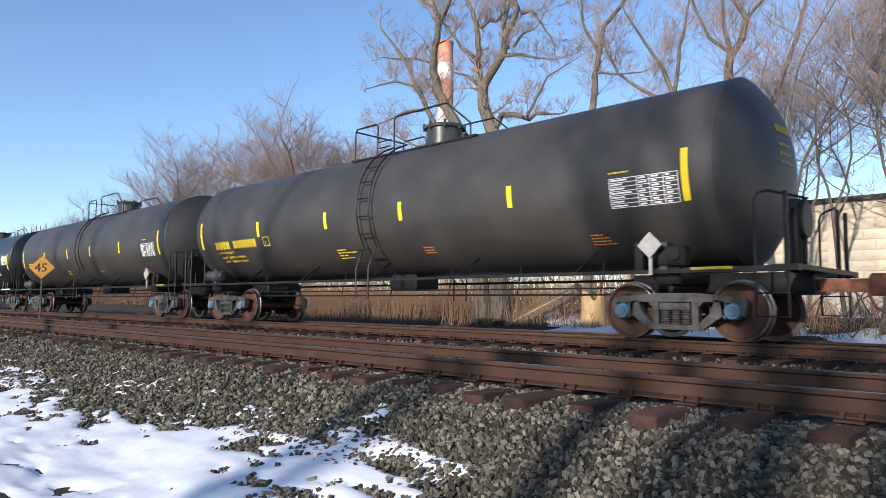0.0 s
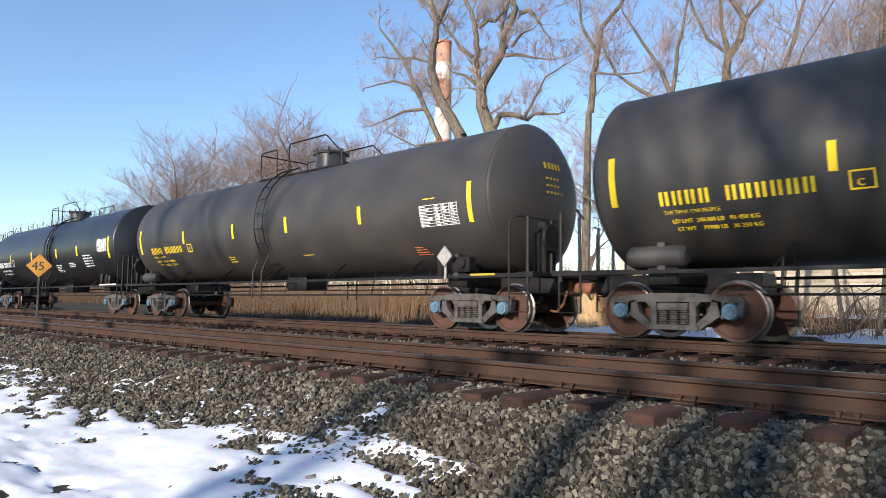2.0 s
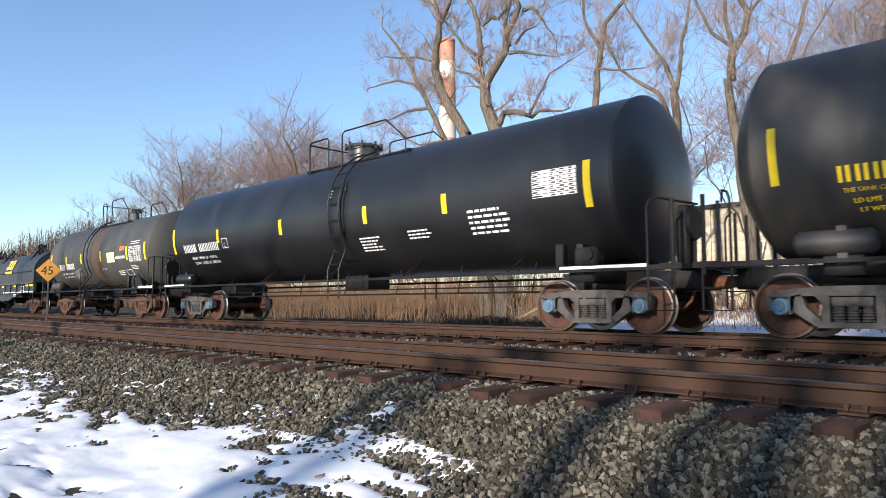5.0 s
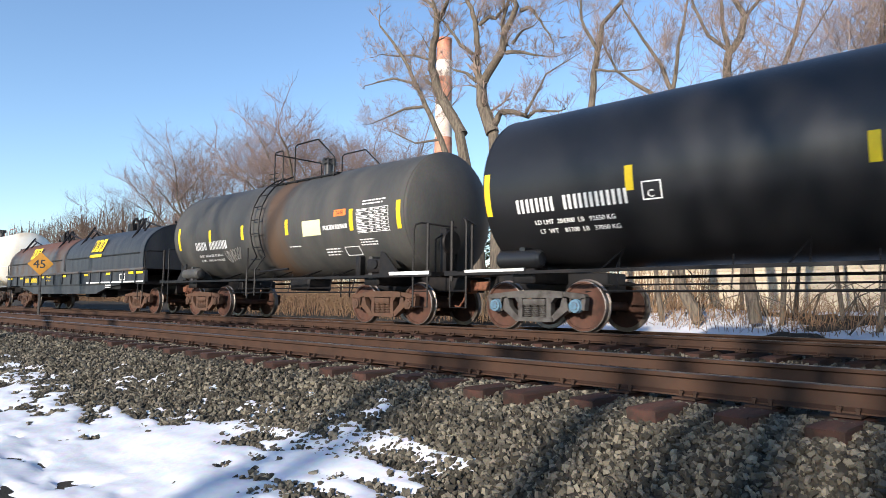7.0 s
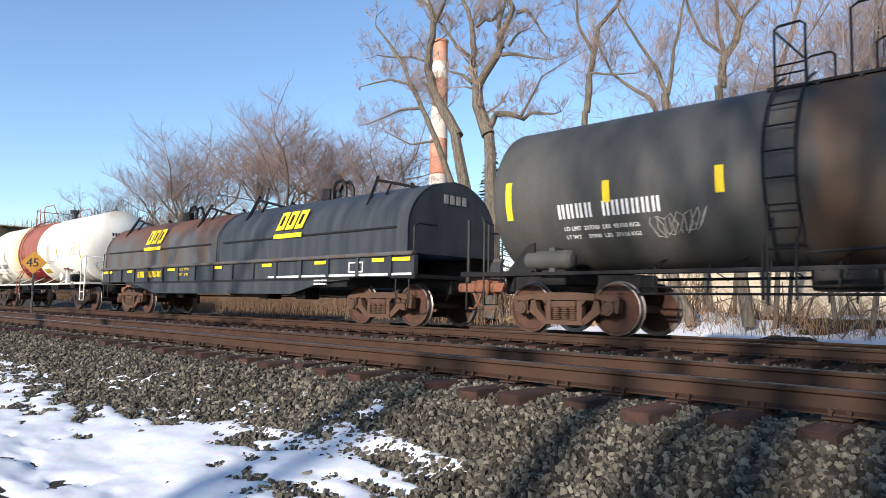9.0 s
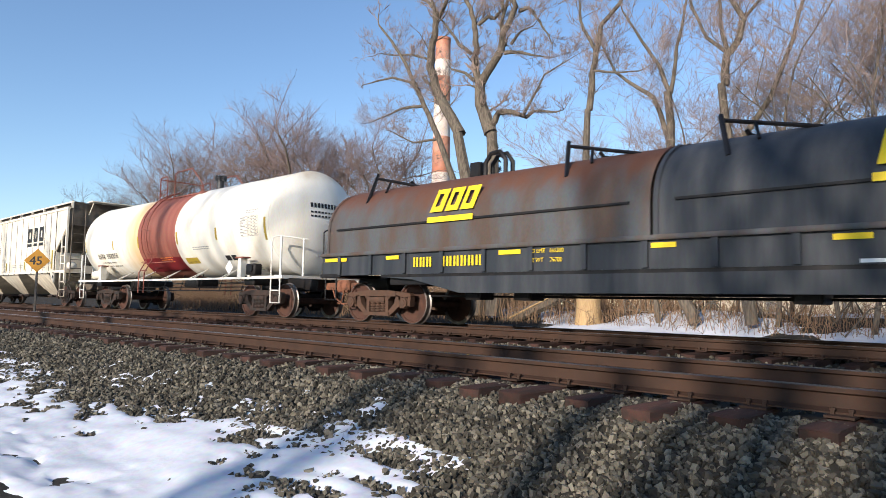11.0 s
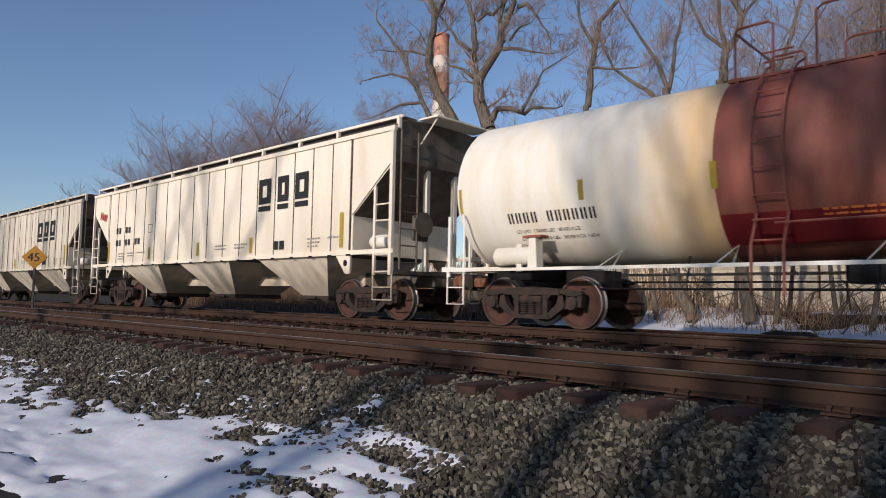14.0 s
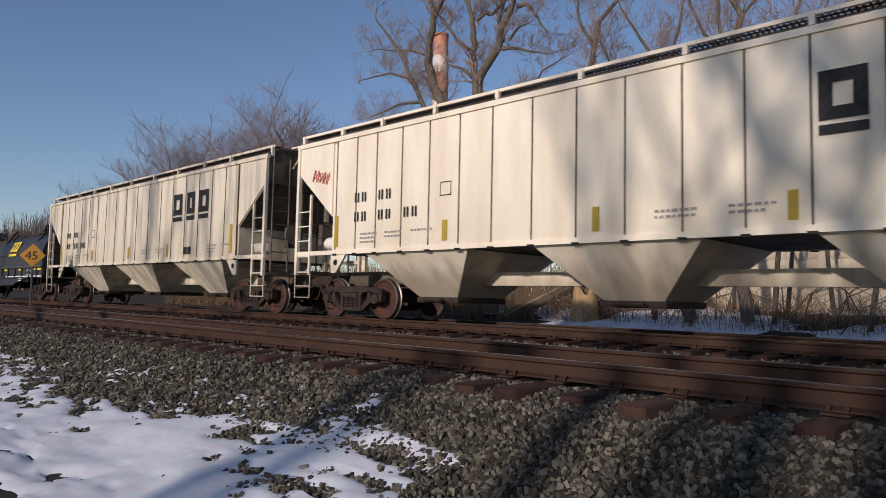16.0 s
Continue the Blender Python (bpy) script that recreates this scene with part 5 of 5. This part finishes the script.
def limbed(label, trunk, limbs, seed, depth=3, twig_len=1.2, stem=0.34):
    """A tree whose main limbs follow given way-points (x, z), with grown twigs."""
    r, y = random.Random(seed), BACK
    spread_out = lambda pts: [(x * GROWN, 0.5 + (z - 0.5) * GROWN) for x, z in pts]
    trunk, limbs, stem = spread_out(trunk), [(spread_out(p), a * GROWN, b * GROWN) for p, a, b in limbs], stem * GROWN
    x0 = trunk[0][0]
    t = tagged(new("tree"), label, "tree", "bare trees")
    t.location = (x0, y, ground_z(x0, y) - 0.15)
    base = ground_z(x0, y) - 0.15
    body, twigs = Geo(), Geo()
    for pts, r0, r1 in [(trunk, stem, stem * 0.8)] + limbs:
        dy = r.uniform(-0.5, 0.5)
        way = [Vector((x - x0, dy * k / len(pts), z - base)) for k, (x, z) in enumerate(pts)]
        fine = []
        for a, b in zip(way, way[1:]):
            fine += [a.lerp(b, q) + Vector((r.gauss(0, 0.02), r.gauss(0, 0.02), 0)) for q in (0, 0.33, 0.67)]
        fine.append(way[-1])
        body.tube(fine, r0 * (1.0 if pts is trunk else 0.82), 9, r1 * 0.75)
        if pts is trunk:
            continue
        for k in range(int(len(fine) * 0.9)):
            i = r.randint(1, len(fine) - 2)
            a = r.uniform(0, math.tau)
            d = (fine[i + 1] - fine[i]).normalized() * 0.5 + Vector((math.cos(a), math.sin(a) * 0.7, r.uniform(-0.1, 0.7)))
            grow(body, twigs, fine[i], d, twig_len * r.uniform(0.6, 1.3), r1 * r.uniform(0.16, 0.3), depth, r, 0.5, 0.12, 5, (2, 3))
        grow(body, twigs, fine[-1], fine[-1] - fine[-2], twig_len, r1 * 0.65, depth, r, 0.5, 0.15, 5, (2, 3))
    part("trunk", body, BARK, t)
    part("crown", twigs, TWIG, t)
    return t


# the twin-stemmed tree in front of the chimney
limbed("tall bare tree with a leaning stem and dead limbs", [(-17.6, 0), (-17.9, 4.0), (-18.7, 7.4)],
       [([(-18.7, 7.4), (-19.5, 8.6), (-20.1, 9.6), (-20.4, 10.6), (-20.3, 11.4), (-20.0, 12.1), (-20.0, 12.8)], 0.3, 0.15),
        ([(-20.0, 12.8), (-20.5, 13.4), (-21.3, 14.1)], 0.12, 0.07), ([(-20.0, 12.8), (-19.6, 13.3), (-19.1, 14.2)], 0.13, 0.08), ([(-19.7, 9.1), (-20.3, 9.7), (-21.0, 10.2)], 0.13, 0.09),
        ([(-18.9, 5.2), (-19.9, 7.4), (-20.8, 9.0), (-21.4, 10.1), (-22.0, 11.2), (-22.8, 12.3), (-23.7, 13.3)], 0.17, 0.06),
        ([(-21.4, 10.1), (-22.9, 10.7), (-23.9, 10.7), (-24.7, 10.7)], 0.08, 0.03), ([(-20.8, 9.0), (-22.3, 9.2), (-23.4, 9.1), (-24.7, 9.0)], 0.09, 0.03),
        ([(-20.6, 11.0), (-21.7, 11.5), (-22.8, 11.7), (-23.7, 12.0)], 0.07, 0.03), ([(-19.9, 7.4), (-21.6, 7.5), (-23.0, 8.2)], 0.07, 0.03)], 21, twig_len=0.95)
limbed("tall bare forked tree with heavy dark limbs", [(-16.8, 0), (-16.85, 4.0), (-17.1, 7.4)],
       [([(-17.1, 7.2), (-17.6, 8.5), (-17.7, 9.3)], 0.34, 0.27), ([(-17.7, 9.3), (-18.0, 10.1), (-17.9, 10.8), (-18.0, 11.8), (-18.2, 12.6), (-18.8, 13.6)], 0.2, 0.1),
        ([(-17.8, 11.8), (-17.3, 12.0), (-16.9, 11.8), (-16.5, 12.1), (-16.5, 13.2)], 0.1, 0.06), ([(-18.2, 10.7), (-18.8, 11.2), (-19.4, 12.0), (-20.0, 12.7)], 0.11, 0.05),
        ([(-17.7, 9.3), (-17.2, 9.8), (-16.5, 10.4), (-16.4, 11.1), (-15.9, 11.6), (-15.7, 11.9), (-16.1, 12.8)], 0.22, 0.11), ([(-16.45, 10.6), (-16.6, 11.6), (-16.3, 12.4)], 0.12, 0.08),
        ([(-15.7, 11.8), (-15.2, 11.75), (-14.9, 11.4), (-14.5, 10.8), (-14.1, 10.2)], 0.1, 0.035), ([(-16.4, 10.3), (-15.8, 10.2), (-15.3, 10.0), (-14.7, 9.8)], 0.1, 0.035),
        ([(-16.1, 10.6), (-15.6, 10.9), (-14.9, 10.9)], 0.08, 0.03), ([(-17.0, 7.5), (-16.7, 8.0), (-16.1, 7.9), (-15.5, 7.6), (-15.2, 7.8), (-14.2, 7.6)], 0.17, 0.05),
        ([(-15.5, 7.6), (-15.3, 8.0), (-15.0, 8.5), (-14.7, 9.1), (-13.8, 9.4)], 0.08, 0.03), ([(-18.0, 9.5), (-18.4, 9.9), (-19.1, 10.2)], 0.1, 0.05)], 33, twig_len=0.8)
limbed("slender pale bare tree with upright stem", [(-12.9, 0), (-12.75, 4), (-12.6, 7.3)],
       [([(-12.6, 7.3), (-12.5, 8.6), (-12.3, 9.7), (-12.2, 10.3), (-11.5, 10.9), (-11.0, 12.0)], 0.15, 0.07), ([(-12.4, 9.4), (-12.9, 10.6), (-13.0, 12.2)], 0.08, 0.04), ([(-12.5, 8.7), (-11.6, 8.4), (-10.6, 8.2)], 0.06, 0.03)], 45, twig_len=1.0, stem=0.18)
limbed("bare tree leaning at its foot with arching limbs", [(-8.9, 0), (-9.4, 1.1), (-9.5, 4), (-9.6, 7.3)],
       [([(-9.6, 7.3), (-10.0, 8.3), (-10.6, 9.3), (-11.3, 10.5)], 0.1, 0.04), ([(-9.6, 5.6), (-10.2, 7.3), (-11.0, 7.9), (-11.7, 8.5), (-12.2, 9.6)], 0.11, 0.04), ([(-9.6, 7.3), (-9.4, 8.8), (-9.0, 10.6)], 0.09, 0.04)], 91, twig_len=1.2, stem=0.2)
limbed("bare tree with yellowish lichened stem and curved limbs", [(-7.2, 0), (-7.6, 4), (-7.9, 7.2)],
       [([(-7.9, 7.2), (-7.8, 8.1), (-7.4, 8.6), (-7.3, 9.1), (-7.8, 10.2), (-7.7, 11.4)], 0.16, 0.07), ([(-7.8, 8.1), (-8.0, 9.2), (-8.1, 10.8)], 0.1, 0.05), ([(-7.8, 8.2), (-8.4, 8.8), (-8.8, 9.8), (-9.0, 10.8)], 0.08, 0.04), ([(-7.6, 5.2), (-6.6, 6.6), (-6.0, 8.2), (-5.4, 10.2)], 0.12, 0.05), ([(-7.4, 9.0), (-6.8, 9.6), (-6.5, 10.8)], 0.07, 0.03)], 57, twig_len=1.1, stem=0.19)
k = 0
for x, y, h, rad, lean in ((-10.2, 20.8, 10, 0.085, (-0.4, 0)), (-6.6, 20.8, 12, 0.08, (0.3, 0)), (-5.2, 21.5, 11, 0.065, (-0.3, 0)), (-4.2, 20.6, 12, 0.075, (0.5, 0)), (-2.9, 21.5, 11, 0.06, (0.3, 0)), (-1.6, 20.5, 12, 0.07, (-0.4, 0)),
                           (-6.9, 23, 10, 0.07, (0.3, 0)), (-8.6, 23.2, 9.5, 0.065, (0.2, 0)), (-11.4, 23, 9, 0.065, (-0.2, 0)), (0.4, 21, 11, 0.08, (0, 0)), (-14.4, 23, 7.5, 0.07, (0.3, 0)), (-3.5, 23, 9, 0.06, (-0.4, 0))):
    tree(x * GROWN, y * GROWN, h * GROWN, rad * GROWN, 100 + k, "slender bare young tree in the trackside thicket", 5, BARK, TWIG, lean, 0.3, 0.6, 0.12, (3, 4))
    k += 1
for x, y, h, rad in ((-50.5, 35, 22.5, 0.32), (-56, 36, 22, 0.26), (-46, 38, 21.5, 0.28), (-70.5, 35, 25, 0.28), (-78, 37, 23, 0.24), (-64, 39, 22, 0.24), (-41, 37, 16, 0.22), (-84, 40, 15, 0.22)):
    tree(x, y, h, rad, 200 + k, "spreading bare tree with fine reddish twigs", 5, BARK, TWIG_FAR, (0, 0), 0.26, 0.6, 0.1, (4, 6))
    k += 1
for x, y, h in ((-105, 36, 19), (-112, 42, 18), (-122, 40, 17), (-135, 44, 18), (-150, 46, 17), (-165, 50, 18), (-185, 50, 18), (-205, 55, 18), (-97, 45, 16), (-90, 50, 15), (-230, 58, 20), (-260, 60, 20), (-290, 62, 21), (-320, 64, 22), (-175, 44, 16), (-140, 38, 15), (-120, 48, 16)):
    tree(x, y, h, 0.2, 300 + k, "far bare tree in a hazy brown wood", 5, WOOD_FAR, WOOD_FAR, (0, 0), 0.25, 0.6, 0.12, (3, 5), "far wood")
    k += 1

# trees behind the camera, whose trunks and limbs shade the ballast and the cars
for x, y, h, rad, lean, seed in ((-2.8, -10, 24, 0.15, (-0.1, 0), 1), (-0.7, -10, 25, 0.18, (0.1, 0), 2), (0.15, -11, 26, 0.18, (0.3, 0), 3), (1.35, -10.6, 24, 0.34, (0.2, 0), 14), (0.75, -12, 25, 0.26, (0.2, 0), 15), (1.95, -13, 25, 0.28, (0.1, 0), 16), (2.3, -9.5, 24, 0.3, (0.1, 0), 4), (4.0, -10.5, 24, 0.3, (-0.2, 0), 5), (-1.9, -15, 27, 0.2, (0.3, 0), 6),
                                 (-15, -12, 23, 0.26, (0, 0), 10), (-20, -13, 24, 0.26, (0, 0), 11), (-27, -13, 23, 0.24, (0, 0), 12), (-36, -12, 22, 0.2, (0, 0), 13)):
    tree(x, y, h * 0.76, rad, 400 + seed, "bare tree beside the path whose shadow crosses the line", 4, BARK, TWIG, lean, 0.46, 0.5, 0.25, (1, 2), "trees by the path")

# hazy wood along the line far off
g, r = Geo(), random.Random(77)
for _ in range(4200):
    x = -r.uniform(105, 420)
    y = 40 + (-x - 110) * 0.09 + r.uniform(0, 30)
    h = r.uniform(8, 17) * (1 + (-x - 110) * 0.0012)
    a, b = r.gauss(0, 0.9), r.gauss(0, 0.9)
    g.tube([(x, y, 0), (x + a * 0.4, y + b * 0.4, h * 0.6), (x + a, y + b, h)], 0.12, 3, 0.04)
    for q in (0.5, 0.62, 0.74, 0.86):
        c = r.gauss(0, 2.2)
        g.tube([(x + a * q, y + b * q, h * q), (x + a * q + c, y + b * q, h * q + r.uniform(0.8, 3.2))], 0.08, 3, 0.03)
tagged(part("far_wood", g, WOOD_FAR, None), "hazy brown leafless wood along the line far off", "wood", "", "stuff")


# small conifer behind the forked tree
def conifer(x, y, h):
    t = tagged(new("conifer"), "small dark green spruce behind bare trees", "tree")
    t.location = (x, y, ground_z(x, y))
    part("trunk", Geo().tube([(0, 0, 0), (0, 0, h)], 0.12, 6, 0.02), BARK, t)
    g, r = Geo(), random.Random(5)
    for k in range(900):
        q = r.random() ** 0.7
        z = h * (0.12 + 0.88 * q)
        reach = (1 - q) * 1.5 * r.uniform(0.3, 1) + 0.08
        a = r.uniform(0, math.tau)
        c, s = math.cos(a), math.sin(a)
        p = Vector((c * reach * 0.3, s * reach * 0.3, z))
        e = Vector((c * reach, s * reach, z - 0.12 * reach + r.uniform(-0.1, 0.05)))
        w = Vector((-s, c, 0)) * 0.07
        g.add([p - w * 0.4, p + w * 0.4, e + w, e + (e - p) * 0.12 - Vector((0, 0, 0.06)), e - w], [(0, 1, 2, 3, 4)])
    part("needles", g, NEEDLE, t)


conifer(-24.2, 29.3, 10.4)

# brush, fallen trunk, stump
g, r = Geo(), random.Random(9)
for _ in range(7500):
    x = r.uniform(-54, 4)
    y = r.uniform(24.3, 28.5)
    if x > -15 and r.random() < 0.3:
        continue
    z = ground_z(x, y)
    h = r.uniform(0.3, 1.8) * (1.3 if x < -16 else 0.62)
    a, b = r.gauss(0, 0.35), r.gauss(0, 0.35)
    g.tube([(x, y, z), (x + a * 0.4, y + b * 0.4, z + h * 0.6), (x + a * 1.3, y + b, z + h)], r.uniform(0.008, 0.018), 3, 0.004)
tagged(part("brush", g, BRUSH, None), "tangled dry reddish-brown brush and weed stalks", "brush", "", "stuff")
g, r = Geo(), random.Random(29)
for _ in range(7000):
    x = r.uniform(-95, -12)
    y = r.uniform(27, 34)
    z = ground_z(x, y)
    h = r.uniform(0.8, 2.9)
    a, b = r.gauss(0, 0.4), r.gauss(0, 0.4)
    g.tube([(x, y, z), (x + a * 0.4, y + b * 0.4, z + h * 0.6), (x + a * 1.3, y + b, z + h)], r.uniform(0.012, 0.028), 3, 0.006)
tagged(part("brush", g, BRUSH, None), "dense dry brown thicket below the bare trees", "brush", "", "stuff")
g, r = Geo(), random.Random(19)
for _ in range(60):
    x, y = r.uniform(-16, 3), r.uniform(24.5, 28)
    z = ground_z(x, y)
    a = r.gauss(0, 1.0)
    g.tube([(x, y, z), (x + a * 0.4, y, z + 0.9), (x + a, y + r.gauss(0, 0.5), z + 1.3), (x + a * 1.5, y, z + 0.8)], 0.03, 4, 0.008)
tagged(part("brush", g, BARK, None), "arched bare shrub stems in the snow", "brush", "", "stuff")
log = tagged(new("fallen_log"), "split fallen tree trunk leaning against a stump", "log")
log.location = (-17.8, 25.2, ground_z(-17.8, 25.2))
g = Geo()
g.tube([(-2.2, 0, -0.1), (-0.9, 0, 0.4), (0.4, 0, 0.95), (1.6, 0, 1.55)], 0.24, 9, 0.32)
part("trunk", g, BARK, log)
g = Geo()
for q in range(6):
    g.tube([(-1.9 + 0.25 * q, -0.24, 0.05 + 0.11 * q), (0.1 + 0.25 * q, -0.3, 0.9 + 0.11 * q)], 0.045, 4, 0.02)
part("splinter", g, FRESH_WOOD, log, "pale split wood")
stump = tagged(new("stump"), "freshly broken pale tree stump in the snow", "stump")
stump.location = (-15.4, 25.0, ground_z(-15.4, 25.0) - 0.15)
g = Geo()
g.rings([[(math.cos(a) * q, math.sin(a) * q, z + (0.25 * math.sin(a * 3 + 1) if z > 1.0 else 0)) for a in (math.tau * k / 12 for k in range(12))] for q, z in ((0.64, -0.1), (0.55, 0.35), (0.51, 0.9), (0.5, 1.45), (0.18, 1.3))], cap=True)
part("stump_body", g, FRESH_WOOD, stump)

# ---- pale block building behind the trees ----
shed = tagged(new("building"), "long low pale block building with a dark roof edge", "building")
shed.location = (0, 30.0, 0)
part("wall", Geo().box(-16.8, 44, 0, 0.3, 0.0, 4.7), WALL, shed)
part("roof", Geo().box(-17.0, 44.2, -0.2, 14, 4.7, 4.88), ROOF_EDGE, shed)
part("wall", Geo().box(-16.8, -16.5, 0.3, 13.7, 0.0, 4.7), WALL, shed)
for x in np.arange(-13.0, 30, 5.2):
    part("pilaster", Geo().box(x, x + 0.35, -0.1, 0.0, 0.0, 4.66), WALL, shed)
BLOCK = Geo().box(-0.39, 0.39, -0.03, 0.0, -0.19, 0.19, 0.012).mesh("block", [WALL])
for row in range(11):
    for k in range(27):
        x = -16.3 + k * 0.81 + (0.4 if row % 2 else 0)
        part("block", BLOCK, None, shed, "", Matrix.Translation((x, 0, 0.55 + row * 0.405)))

# ---- tall striped chimney far behind ----
chim = tagged(new("chimney"), "tall brick chimney with faded red and white bands", "chimney")
chim.location = (-115.8, 120, 0)
z, k = 66.0, 0
rad = lambda z: 1.85 + (66 - z) * 0.012
for h, m in ((5.5, CHIM_RED), (4.2, CHIM_WHITE), (6.2, CHIM_RED), (9, CHIM_WHITE), (9, CHIM_RED), (32.1, CHIM_WHITE)):
    part("band", Geo().lathe([(z, rad(z)), (z - h, rad(z - h))], "z", 28, cap=True), m, chim)
    z -= h
part("rim", Geo().lathe([(65.6, 1.9), (65.6, 2.0), (66.2, 2.0), (66.2, 1.6)], "z", 28), CHIM_RED, chim)

# ---- speed sign between the tracks ----
sign = tagged(new("speed_sign"), "amber diamond speed board on a steel post", "sign")
sign.matrix_world = pose(-29.35, 8.2, -0.45, 0, 0, 55)
part("post", Geo().box(-0.04, 0.04, 0.02, 0.07, 0.0, 2.3, 0.01), TRUCK_GREY, sign)
g = Geo()
g.prism([(-0.46, 2.25), (0, 1.8), (0.46, 2.25), (0, 2.7)], -0.012, 0.012)
part("board", g, SIGN_YELLOW, sign)
v, f = letters("45", 0.46)
g = Geo()
g.add([(a - 0.27, -0.016, b + 2.09) for a, b in v], f)
g.add([(a - 0.255, -0.0165, b + 2.095) for a, b in v], f)
part("numerals", g, DARK_MARK, sign)


# ---- what moves: the train runs past to the right, its wheels turn ----
def run(t):
    u = t - 8.0
    return 6.7214 * u - 0.01905 * u * u / 2 + 0.00478 * u ** 3 / 6


def motions():
    times = [k * 0.5 for k in range(33)]
    for car, x in CARS:
        walk(car, [(t, pose(x + run(t), LINE_Y, 0)) for t in times])
    fine = [k * 0.1 for k in range(161)]
    for wheel, dx in WHEELS:
        walk(wheel, [(t, pose(dx, 0, 0.457, 0, math.degrees(run(t) / 0.455), 0)) for t in fine])


motions()
